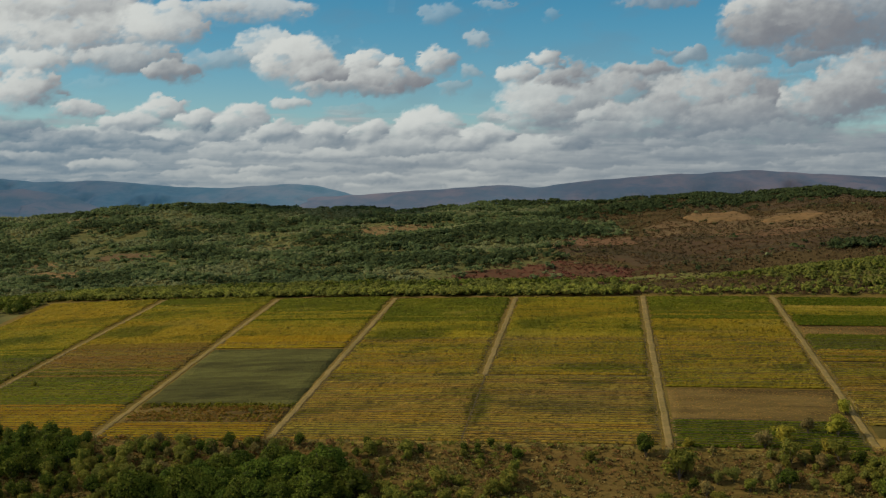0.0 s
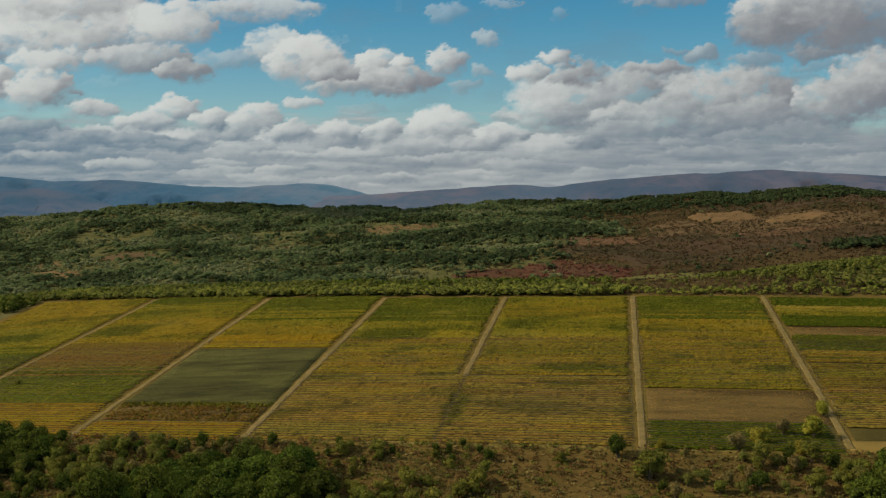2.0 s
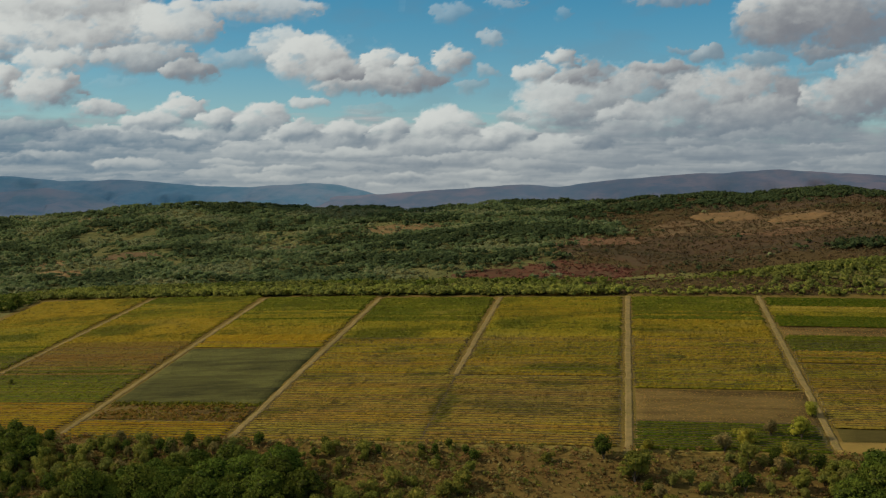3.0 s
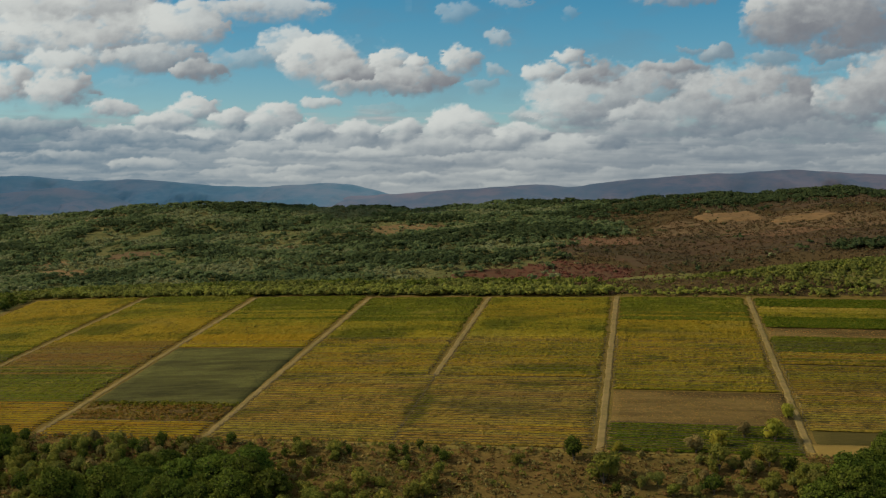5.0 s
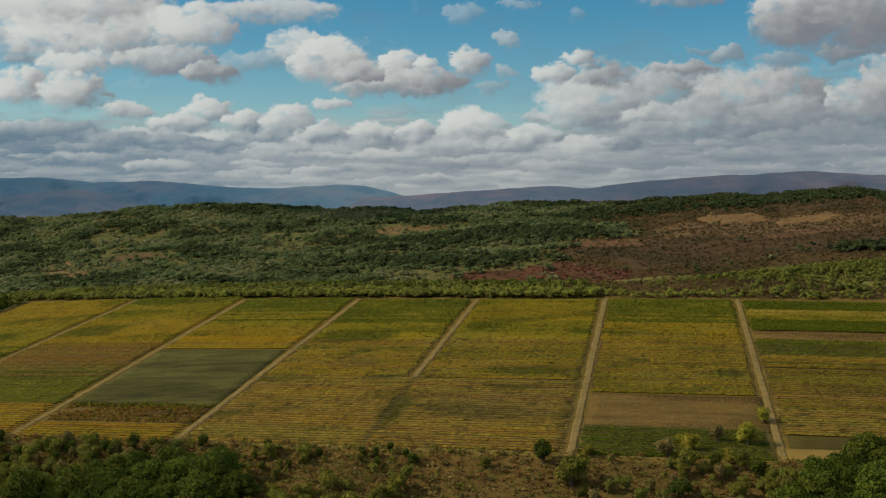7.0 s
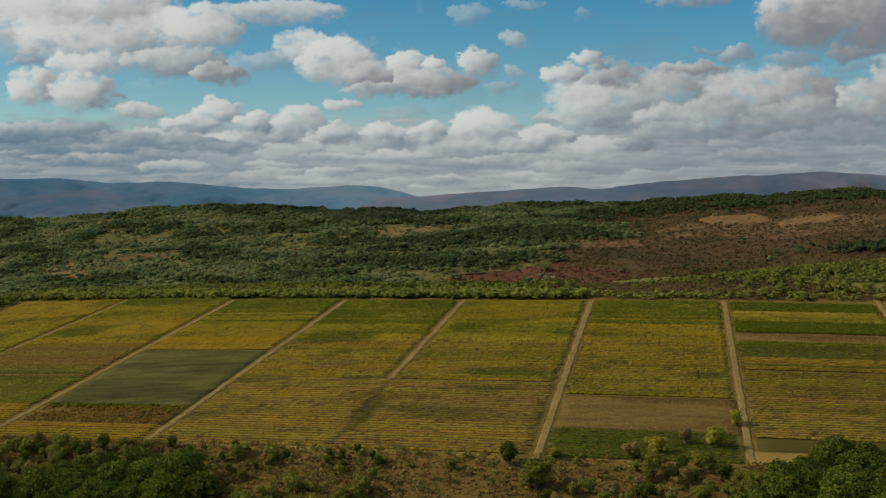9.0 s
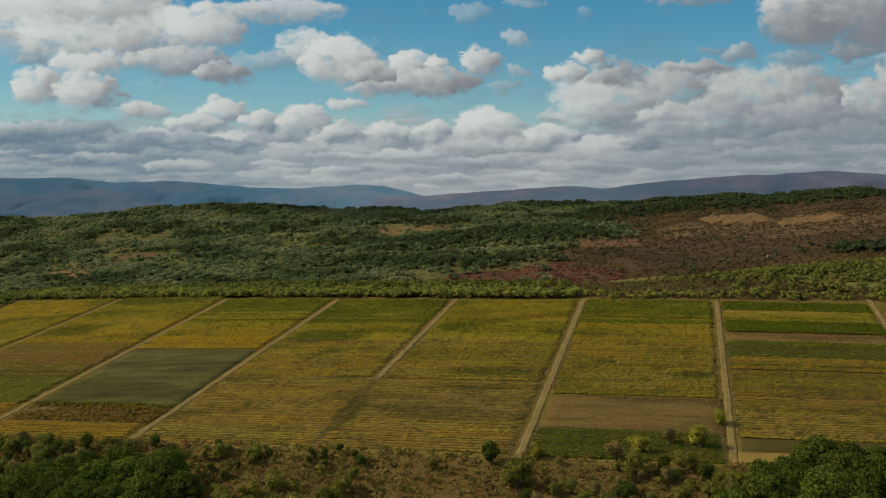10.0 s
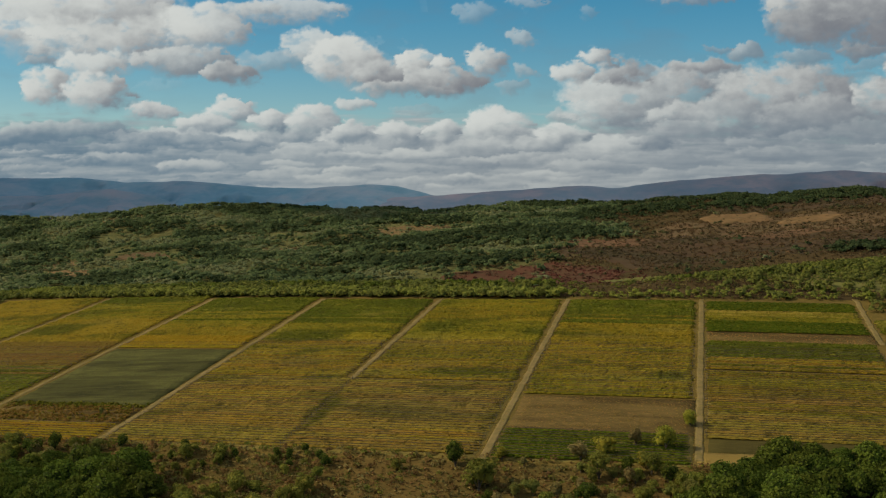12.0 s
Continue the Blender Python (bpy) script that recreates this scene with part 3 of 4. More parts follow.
def blurred(a, r):
    """A soft blur over r cells: three running means."""
    for axis in (0, 1) * 2:
        n = a.shape[axis]
        pad = [(r + 1, r) if i == axis else (0, 0) for i in (0, 1)]
        c = np.cumsum(np.pad(a, pad, mode="edge"), axis)
        a = (np.take(c, np.arange(2 * r + 1, n + 2 * r + 1), axis) - np.take(c, np.arange(0, n), axis)) / (2 * r + 1)
    return a


# coarse columns out of view; those on the left keep sun off the mountains
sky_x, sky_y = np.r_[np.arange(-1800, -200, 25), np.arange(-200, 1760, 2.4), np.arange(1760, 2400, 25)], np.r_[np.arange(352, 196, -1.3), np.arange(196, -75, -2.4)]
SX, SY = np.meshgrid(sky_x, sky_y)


def cloud_deck():
    """How much cloud covers each part of the deck and how much sun it gets: heaps of round puffs on flat bases."""
    rng = np.random.default_rng(12)
    far = np.clip((SY - 120) / 200, 0, 1)
    reach = 15 - 10 * far
    wx = SX + reach * billows(SX / 55, SY / 36, 41, 4) + 0.3 * reach * billows(SX / 14, SY / 11, 51, 3)
    wy = SY + 0.7 * reach * billows(SX / 55, SY / 36, 61, 4) + 0.25 * reach * billows(SX / 14, SY / 11, 71, 3)
    streak = billows(SX / 120, SY / 11, 81, 5, 0.6)
    fine = billows(SX / 22, SY / 15, 91, 5, 0.6)
    broad = billows(SX / 130, SY / 60, 101, 3)
    wisp = 0.45 * smooth(0.15, 0.95, billows(SX / 60, SY / 30, 121, 5, 0.6))
    # the far bank down to the horizon
    cover = np.clip(smooth(196, 246, SY + 12 * streak + 20 * billows(SX / 90, SY / 40, 95, 3)), 0, 1)
    sunny = 0.40 + 0.17 * streak - 0.26 * smooth(420, -60, SX + 60 * streak) * smooth(330, 250, SY) - 0.16 * smooth(900, 1300, SX) + 0.12 * smooth(285, 330, SY) * smooth(250, 600, SX)
    lobes = []
    for row in np.linspace(240, 332, 11):
        s = (row - 240) / 92
        x = -330 + rng.uniform(0, 60)
        while x < 1880:
            big = rng.uniform(0.45, 1.7)
            w, h = (60 - 34 * s) * big, (14 - 9.0 * s) * big * rng.uniform(0.7, 1.1)
            tone = rng.choice((-0.42, -0.2, 0.05, 0.2)) - 0.24 * smooth(430, 60, x) - 0.08 * smooth(1000, 1250, x)
            lobes.append((x, row + rng.uniform(-9, 9) * (1 - 0.6 * s), w, h, rng.uniform(0.4, 0.85) * (1 - 0.45 * smooth(850, 1150, x)), tone))
            x += w * rng.uniform(1.0, 3.4)
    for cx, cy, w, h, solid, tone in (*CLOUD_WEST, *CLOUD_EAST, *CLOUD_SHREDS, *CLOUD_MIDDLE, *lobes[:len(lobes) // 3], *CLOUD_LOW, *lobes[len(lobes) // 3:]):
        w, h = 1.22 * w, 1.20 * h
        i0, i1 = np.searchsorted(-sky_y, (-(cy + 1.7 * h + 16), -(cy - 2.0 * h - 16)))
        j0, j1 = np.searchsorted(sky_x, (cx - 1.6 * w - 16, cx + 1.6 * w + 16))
        if i1 - i0 < 3 or j1 - j0 < 3:
            continue
        px, py = wx[i0:i1, j0:j1], wy[i0:i1, j0:j1]
        relief = 0.75 * h * (1 - ((px - cx) / w) ** 2 - ((py - cy) / h) ** 2)
        puffs = []
        for _ in range(int(5 + 4 * w / h)):
            a, q = rng.uniform(0, 2 * math.pi), math.sqrt(rng.uniform(0, 1)) * 0.8
            r = h * rng.uniform(0.30, 0.62) * (1 - 0.35 * q)
            bx, by = cx + w * q * math.cos(a), cy + h * (0.65 * q * math.sin(a))
            puffs.append((bx, by, r))
            for _ in range(5):
                b = rng.uniform(-0.15, 1.15) * math.pi
                puffs.append((bx + r * 0.8 * math.cos(b), by - r * 0.8 * math.sin(b), r * rng.uniform(0.28, 0.5)))
        for bx, by, r in puffs:
            d = ((px - bx) ** 2 + (py - by) ** 2) / (r * r)
            relief = np.maximum(relief, 1.1 * r * np.sqrt(np.clip(1 - d, 0, 1)) + np.clip(relief, -r, None) * 0.55 - 0.2 * r * (d > 1) * d)
        relief = relief + 0.07 * h * fine[i0:i1, j0:j1]
        base = smooth(0.95, 0.25, (py - cy) / h + 0.25 * fine[i0:i1, j0:j1])
        soft = np.where(py > cy, 0.75, 0.30) * h + 1.4
        solid_here = smooth(0, 1, relief / soft) * (0.35 + 0.65 * base) * solid * (1 - wisp[i0:i1, j0:j1] * (h > 25))
        lit = 0.0
        for blur, share in ((2 if h > 20 else 1, 0.26), (max(1, int(h / 7)), 0.40), (max(2, int(h / 3)), 0.34)):
            gy, gx = np.gradient(blurred(np.maximum(relief, -0.3 * h), blur), -sky_y[i0:i1], sky_x[j0:j1])
            lit = lit + share * (0.72 * gx - 0.66 * gy + 0.25) / np.sqrt(gx * gx + gy * gy + 1)
        bulk = np.clip(-0.46 * (px - cx) / w - 0.62 * (py - cy) / h, -0.75, 0.75)
        glow = (0.40 + (0.54 if h > 20 else 0.26) * lit + 0.50 * bulk + 1.05 * tone - 0.32 * smooth(880, 1250, px) + 0.09 * smooth(420, 100, px) * smooth(150, 90, py) + 0.09 * fine[i0:i1, j0:j1] + 0.12 * broad[i0:i1, j0:j1])
        glow = 0.5 + 0.5 * np.tanh(2.0 * (glow - 0.5))
        old, was = cover[i0:i1, j0:j1], sunny[i0:i1, j0:j1]
        total = solid_here + old * (1 - solid_here)
        sunny[i0:i1, j0:j1] = (glow * solid_here + was * old * (1 - solid_here)) / np.maximum(total, 1e-4)
        cover[i0:i1, j0:j1] = total
    veil = 0.14 * smooth(-0.2, 0.9, billows(SX / 170, SY / 70, 111, 4))
    return np.maximum(cover, veil), sunny


def cloud_material():
    m = bpy.data.materials.new("cloud")
    m.use_nodes = True
    m.node_tree.nodes.clear()
    n = Nodes(m.node_tree)
    split = n.node("ShaderNodeSeparateXYZ")
    n.link(n.node("ShaderNodeTexCoord").outputs["Object"], split.inputs[0])
    x = n.math("DIVIDE", n.math("MULTIPLY", split.outputs[0], 1.978), split.outputs[1])
    y = n.math("DIVIDE", n.math("MULTIPLY", split.outputs[2], 1.978), split.outputs[1])
    thick, sunlit = n.node("ShaderNodeAttribute"), n.node("ShaderNodeAttribute")
    thick.attribute_name, sunlit.attribute_name = "cover", "sunlit"
    base = n.mix(n.step(x, -0.6, 0.1), rgb(0.115, 0.205, 0.29), rgb(0.175, 0.235, 0.295))
    shade = n.mix(n.step(y, 0.19, 0.30), base, rgb(0.19, 0.215, 0.255))
    bright = n.mix(n.step(y, 0.09, 0.25), rgb(0.53, 0.58, 0.58), rgb(0.69, 0.75, 0.745))
    glow = n.node("ShaderNodeEmission")
    n.link(n.mix(sunlit.outputs["Fac"], shade, bright), glow.inputs["Color"])
    glow.inputs["Strength"].default_value = CLOUD_GLOW
    clear = n.node("ShaderNodeBsdfTransparent")
    both = n.node("ShaderNodeMixShader")
    n.link(thick.outputs["Fac"], both.inputs[0])
    n.link(clear.outputs[0], both.inputs[1])
    n.link(glow.outputs[0], both.inputs[2])
    n.link(both.outputs[0], n.node("ShaderNodeOutputMaterial").inputs["Surface"])
    return m


CLOUD_GLOW = 1.04
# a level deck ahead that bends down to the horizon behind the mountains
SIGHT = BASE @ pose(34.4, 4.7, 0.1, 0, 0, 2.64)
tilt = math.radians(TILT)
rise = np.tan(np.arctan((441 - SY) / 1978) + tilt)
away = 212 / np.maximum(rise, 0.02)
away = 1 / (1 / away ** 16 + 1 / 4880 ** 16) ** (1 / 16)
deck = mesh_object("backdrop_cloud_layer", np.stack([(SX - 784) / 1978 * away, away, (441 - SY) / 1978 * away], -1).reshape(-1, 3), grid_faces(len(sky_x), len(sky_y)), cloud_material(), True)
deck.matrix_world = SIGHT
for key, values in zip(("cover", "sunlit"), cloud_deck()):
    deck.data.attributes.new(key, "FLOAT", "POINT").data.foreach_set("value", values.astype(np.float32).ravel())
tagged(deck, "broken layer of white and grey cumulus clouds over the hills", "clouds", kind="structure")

# ---- tracks and plots of the vineyard ----
TRACK_X = {"a": -199.0, "b": -139.2, "c": -86.4, "d": -34.8, "e": 17.5, "f": 68.2, "g": 125.5}
TRACK_SPAN = {"a": (300, 487), "b": (288, 472), "c": (284, 464), "d": (345, 460), "e": (279, 460), "f": (286, 462), "g": (404, 470)}
TRACK_LEAN = {"a": 5.0, "b": 1.0, "c": 2.4, "d": 1.4, "e": -0.4, "f": 0.4, "g": 0.0}
TRACK_WIDE = {"a": 1.8, "b": 1.9, "c": 2.0, "d": 1.9, "e": 2.1, "f": 2.0, "g": 2.0}


def track_x(key, y):
    """Where a track runs across the slope at that depth."""
    y0, y1 = TRACK_SPAN[key]
    return TRACK_X[key] + TRACK_LEAN[key] * ((y - y0) / (y1 - y0) - 0.5)


for key, tx in TRACK_X.items():
    half = TRACK_WIDE[key] / 2
    land_strip("road_dirt_track", tx - half, tx + half, *TRACK_SPAN[key], TRACK, "pale dirt track between two vineyard blocks", "dirt track", 0.10, False, 0.35, 7, TRACK_LEAN[key])
PLOTS = (
    ("field_plot", -137.6, -88.6, 319, 384, FALLOW, "grey-green fallow grass plot without vines", "fallow plot"),
    ("field_plot", -137.4, -89.0, 303.2, 319.5, BROWN, "brown weedy plot with dry vines", "weedy plot"),
    ("field_plot", 19.6, 67, 303, 333, BROWN, "bare reddish brown plot of dry grass", "bare plot"),
    ("field_plot", 70, 124.8, 401, 414, BROWN, "narrow bare brown strip between vines", "bare plot"),
    ("field_plot", 70.0, 130, 294.0, 304.8, SLATE, "dark grey-green tilled plot beside the track", "tilled plot"),
    ("field_plot", -84.8, 15.6, 282.5, 345, STRAW_SOIL, "pale grassy soil between thin rows of vines", "vineyard soil"),
    ("field_plot", 19.4, 66.6, 282, 303, STRAW_SOIL, "pale grassy soil between green rows of vines", "vineyard soil"),
    ("field_plot", 70.0, 123.6, 304.4, 364, STRAW_SOIL, "pale grassy soil between thin rows of vines", "vineyard soil"),
    ("field_plot", 67.5, 100, 284, 293, SAND, "pale tan patch of stubble", "stubble patch"),
)
for name, x0, x1, y0, y1, mat, label, cat in PLOTS:
    land_strip(name, x0, x1, y0, y1, mat, label, cat, 0.06, True, 0.3, 16)

# ---- vine rows ----
ROW_GAP, ROW_LONG = 1.9, 48.0


def row_mesh(seed, per_metre, holes, tall, wide):
    rng = np.random.default_rng(seed)
    n = int(ROW_LONG * per_metre)
    x = rng.uniform(-ROW_LONG / 2, ROW_LONG / 2, n)
    keep = fbm(x, 0 * x + seed * 13.0, 5.0, seed) > -1 + 2 * holes - 0.45
    x = x[keep]
    n = len(x)
    body = 1 + 0.25 * fbm(x, 0 * x + seed, 2.6, seed + 50)
    ang = rng.uniform(-0.25 * math.pi, 1.25 * math.pi, n)
    r = rng.uniform(0.6, 1.0, n)
    out = np.stack([0 * ang, np.cos(ang), np.sin(ang)], -1)
    body = body * (1 - 0.5 * smooth(ROW_LONG / 2 - 1.6, ROW_LONG / 2, np.abs(x)))
    c = np.stack([x, wide * body * r * np.cos(ang), tall * (0.12 + 0.50 * np.clip(body, 0, 1)) + tall * 0.42 * body * r * np.sin(ang)], -1)
    v, f = sprays(rng, c, out + (0, -0.25, 0.7), rng.uniform(0.13, 0.23, n), 0.7)
    v[:, 0] = np.repeat(c[:, 0], 4) + (v[:, 0] - np.repeat(c[:, 0], 4)) * 1.6
    # woody, leafy body of the row, broken where vines are missing
    xs = np.linspace(-ROW_LONG / 2, ROW_LONG / 2, 81)
    full = fbm(xs, 0 * xs + seed * 13.0, 5.0, seed) > -1 + 2 * holes - 0.45
    bulk = 1 + 0.3 * fbm(xs, 0 * xs + seed, 2.6, seed + 50) + rng.uniform(-0.15, 0.15, 81)
    bulk = bulk * (1 - 0.6 * smooth(ROW_LONG / 2 - 1.6, ROW_LONG / 2, np.abs(xs)))
    cut = ((-0.95, 0.2), (-0.62, 0.66), (0.0, 0.84), (0.62, 0.66), (0.95, 0.2))
    ring = np.stack([np.stack([xs + rng.uniform(-0.12, 0.12, 81), a * wide * bulk, tall * h * (0.25 + 0.75 * np.clip(bulk, 0, 1.15))], -1) for a, h in cut], 1)
    ring += rng.normal(0, 0.05, ring.shape)
    q = np.arange(81 * 5).reshape(81, 5)
    sides = np.stack([q[:-1, :-1], q[1:, :-1], q[1:, 1:], q[:-1, 1:]], -1)[full[:-1] & full[1:]].reshape(-1, 4)
    return np.concatenate([v, ring.reshape(-1, 3)[sides].reshape(-1, 3)]), np.concatenate([f, 4 * n + np.arange(sides.size).reshape(-1, 4)])


def make_row(kind, leaf, tall):
    """A trained row of vines: foliage, the woody cordon along the wire, and a post at either end."""
    root = new("grapevine")
    part("foliage", mesh_object("foliage", *kind, VINE[leaf]), root)
    part("cordon", mesh_object("cordon", *limb((-ROW_LONG / 2, 0, 0.75), (ROW_LONG / 2, 0, 0.75), 0.05, 0.05, 4), BARK), root)
    for x in (-ROW_LONG / 2, ROW_LONG / 2):
        part("post", mesh_object("post", *limb((x, 0, -0.2), (x, 0, tall), 0.04, 0.035, 5), POST), root, "weathered wooden end post")
    return root


ROW_KINDS = [row_mesh(100 + i, 11, 0.0 + 0.04 * (i % 3), 0.80, 0.72) for i in range(13)]
THIN_KINDS = [row_mesh(200 + i, 11, 0.06 + 0.05 * (i % 3), 0.64, 0.56) for i in range(7)]
# blocks: the tracks on either side, then bands of (from y, to y, leaves, thin rows)
BLOCKS = (
    ("", "a", ((335, 405, "green", 0), (405, 440, "olive", 0), (440, 492, "yellow", 0))),
    ("a", "b", ((292, 326, "gold", 1), (326, 350, "lush", 0), (350, 364, "green", 0), (364, 399, "rust", 0), (399, 442, "yellow", 0), (442, 468, "olive", 0), (468, 482, "green", 0))),
    ("b", "c", ((288, 302.5, "gold", 1), (384, 402, "gold", 0), (402, 412, "yellow", 0), (412, 425.5, "olive", 0), (425.5, 429, "dark", 0), (429, 442, "olive", 0), (442, 468, "green", 0))),
    ("c", "d", ((345, 384, "yellow", 0), (384, 420, "olive", 0), (420, 459, "green", 0))),
    ("c", "e", ((283, 345, "straw", 1),)),
    ("d", "e", ((345, 372, "yellow", 0), (372, 428, "olive", 0), (428, 442, "yellow", 0), (442, 457, "olive", 0))),
    ("e", "f", ((282, 303, "dark", 1), (333, 358, "olive", 0), (358, 402, "yellow", 0), (402, 426, "yellow", 0), (426, 457, "green", 0))),
    ("f", "g", ((302.8, 330, "straw", 1), (330, 364, "olive", 1), (366, 376, "yellow", 0), (376, 400, "green", 0), (413, 427.5, "dark", 0), (428, 434, "olive", 0), (434, 444, "straw", 0), (446, 459, "dark", 0))),
    ("g", "", ((310, 403, "olive", 0), (418, 440, "green", 0))),
)
ROW_LABEL = {"straw": "pale straw-yellow, thinly leaved grapevine along its wire", "yellow": "yellowing grapevine trained along a wire", "gold": "golden yellow grapevine trained along a wire", "olive": "olive-green grapevine turning yellow along its wire",
             "lush": "fresh green, fully leaved grapevine along its wire", "green": "green grapevine with dense leaves along its wire", "dark": "dark green grapevine with dense leaves along its wire", "rust": "rusty brown, thinly leaved grapevine along its wire"}
row_shared, far_rows, pick = {}, {}, random.Random(5)
for west_key, east_key, bands in BLOCKS:
    for y0, y1, leaf, thin in bands:
        kinds = THIN_KINDS if thin else ROW_KINDS
        for y in ROW_GAP * np.arange(math.ceil((y0 + 0.3) / ROW_GAP), math.ceil((y1 + 0.3) / ROW_GAP)):
            bx0 = track_x(west_key, y) + TRACK_WIDE[west_key] / 2 + 0.5 if west_key else -259.0
            bx1 = track_x(east_key, y) - TRACK_WIDE[east_key] / 2 - 0.85 if east_key else 180.0
            pieces = max(1, round((bx1 - bx0) / 56))
            near_edge = [b[2] for b in bands if b[3] == thin and b[2] != leaf and (abs(b[0] - y) < 7 or abs(b[1] - y) < 7)]
            leaf_here = near_edge[0] if near_edge and leaf not in ("dark", "gold") and near_edge[0] not in ("dark", "gold") and pick.random() < 0.3 else leaf
            for k in range(pieces):
                a, b = bx0 + (bx1 - bx0) * k / pieces, bx0 + (bx1 - bx0) * (k + 1) / pieces
                a, b = a + pick.uniform(-0.5, 0.6) * (k == 0), b - (0.4 + pick.uniform(-0.5, 0.6)) * (k == pieces - 1)
                mx = (a + b) / 2
                ends = [(x, float(y + row_bend(x) - row_bend((bx0 + bx1) / 2))) for x in (a, b)]
                za, zb = (float(height(x, q)) for x, q in ends)
                my, mz = (ends[0][1] + ends[1][1]) / 2, float(height(mx, (ends[0][1] + ends[1][1]) / 2))
                flip = 180 if pick.random() < 0.5 else 0
                tip = -math.degrees(math.atan2(zb - za, b - a))
                yaw = math.degrees(math.atan2(ends[1][1] - ends[0][1], b - a))
                m = pose(mx, my, mz, 0, 0, yaw) @ pose(0, 0, 0, 0, tip, 0) @ pose(0, 0, 0, 0, 0, flip) @ Matrix.Diagonal(((b - a) / ROW_LONG, 1, pick.uniform(0.85, 1.12), 1))
                which = pick.randrange(len(kinds))
                if y < 392:
                    key = (leaf_here, thin, which)
                    if key not in row_shared:
                        row_shared[key] = ob = make_row(kinds[which], leaf_here, 1.2)
                    else:
                        ob = copy_thing(row_shared[key], m)
                    ob.matrix_basis = m
                    tagged(ob, ROW_LABEL[leaf_here], "grapevine", "trained grapevines of the vineyard")
                else:
                    v, f = kinds[which]
                    mm = np.array(m)
                    far_rows.setdefault(leaf_here, []).append((v @ mm[:3, :3].T + mm[:3, 3], f))
for leaf, pieces in far_rows.items():
    tagged(mesh_object("far_vine_rows", *joined(pieces), VINE[leaf]), "many rows of " + leaf + " grapevines higher up the slope", "vine rows", kind="stuff")


# ---- woods and scrub of the hills ----
def clump(seed, n, size):
    rng = np.random.default_rng(seed)
    p, d, lobe, radii = crown_points(rng, n, 0.5, 1.0, 0.12, 5)
    return p, d, size * rng.uniform(0.75, 1.3, n), lobe, radii


def scatter(name, xs, ys, highs, material, seed, n, size, label, category, spread_=1.0, lumps=0, rise=0.0, shape=LUMP):
    """Many bushes or trees as one mesh: each one a clump of leaf sprays that stands on the land."""
    rng = np.random.default_rng(seed)
    kinds = [clump(seed * 31 + i, n, size) for i in range(7)]
    z = height(xs, ys)
    cs, ds, ss, mass, girth = [], [], [], [], []
    for i in range(len(xs)):
        p, d, s, lobe, radii = kinds[i % 7]
        a = rng.uniform(0, 2 * math.pi)
        c, q = math.cos(a), math.sin(a)
        turn = np.array([[c, -q, 0], [q, c, 0], [0, 0, 1]])
        h, w = highs[i], highs[i] * spread_ * rng.uniform(0.8, 1.3)
        cs.append((p @ turn.T) * (w, w, h) + (xs[i], ys[i], z[i] - 0.1))
        ds.append(d @ turn.T)
        ss.append(s * (w + h) / 2)
        if lumps:
            mass.append((lobe[:lumps] @ turn.T) * (w, w, h) + (xs[i], ys[i], z[i] - 0.1))
            girth.append(radii[:lumps] * (w, w, h) * 0.72)
    v, f = sprays(rng, np.concatenate(cs), np.concatenate(ds) + (0, 0, rise), np.concatenate(ss), 0.28)
    if lumps:
        v, f = joined([lumps_mesh(rng, np.concatenate(mass), np.concatenate(girth), 0.24, shape), (v, f)])
    return tagged(mesh_object(name, v, f, material, bool(lumps)), label, category, kind="stuff")


def strew(rng, n, x0, x1, y0, y1, density):
    x, y = rng.uniform(x0, x1, n), rng.uniform(y0, y1, n)
    keep = rng.uniform(0, 1, n) < density(x, y)
    return x[keep], y[keep]


def in_view(x, y):
    return (x > 65 - 0.70 * y) & (x < 0.25 * y + 45)


# open places in the hills: centre, half width, half depth, floor, label
TAN = ground_material("tan_dry_grass", (0.185, 0.118, 0.055), (0.12, 0.085, 0.038), (0.085, 0.066, 0.03), 0.06, 0.25)
LAWN = ground_material("light_green_grass", (0.105, 0.105, 0.036), (0.078, 0.086, 0.030), (0.125, 0.10, 0.038), 0.07, 0.3)
RED = ground_material("red_heath_floor", (0.092, 0.038, 0.024), (0.058, 0.035, 0.020), (0.076, 0.052, 0.027), 0.05, 0.2)
GOLDEN = ground_material("golden_dry_grass", (0.168, 0.100, 0.047), (0.122, 0.080, 0.036), (0.090, 0.062, 0.029), 0.05, 0.16)
RUSSET = ground_material("russet_heath_floor", (0.128, 0.066, 0.038), (0.088, 0.055, 0.030), (0.110, 0.074, 0.040), 0.05, 0.2, (0.5, 1.0, 1))
# brown heath, with the shade of passing cloud put into its colour
UMBER = ground_material("cloud_shaded_heath_floor", (0.070, 0.041, 0.025), (0.031, 0.027, 0.015), (0.068, 0.054, 0.028), 0.04, 0.2, (0.5, 1.0, 1))
MEADOW = ground_material("yellow_green_meadow", (0.120, 0.118, 0.034), (0.095, 0.098, 0.03), (0.115, 0.090, 0.034), 0.05, 0.3)
SLOPE = ground_material("dry_slope", (0.125, 0.080, 0.042), (0.075, 0.058, 0.029), (0.105, 0.062, 0.034), 0.05, 0.18)
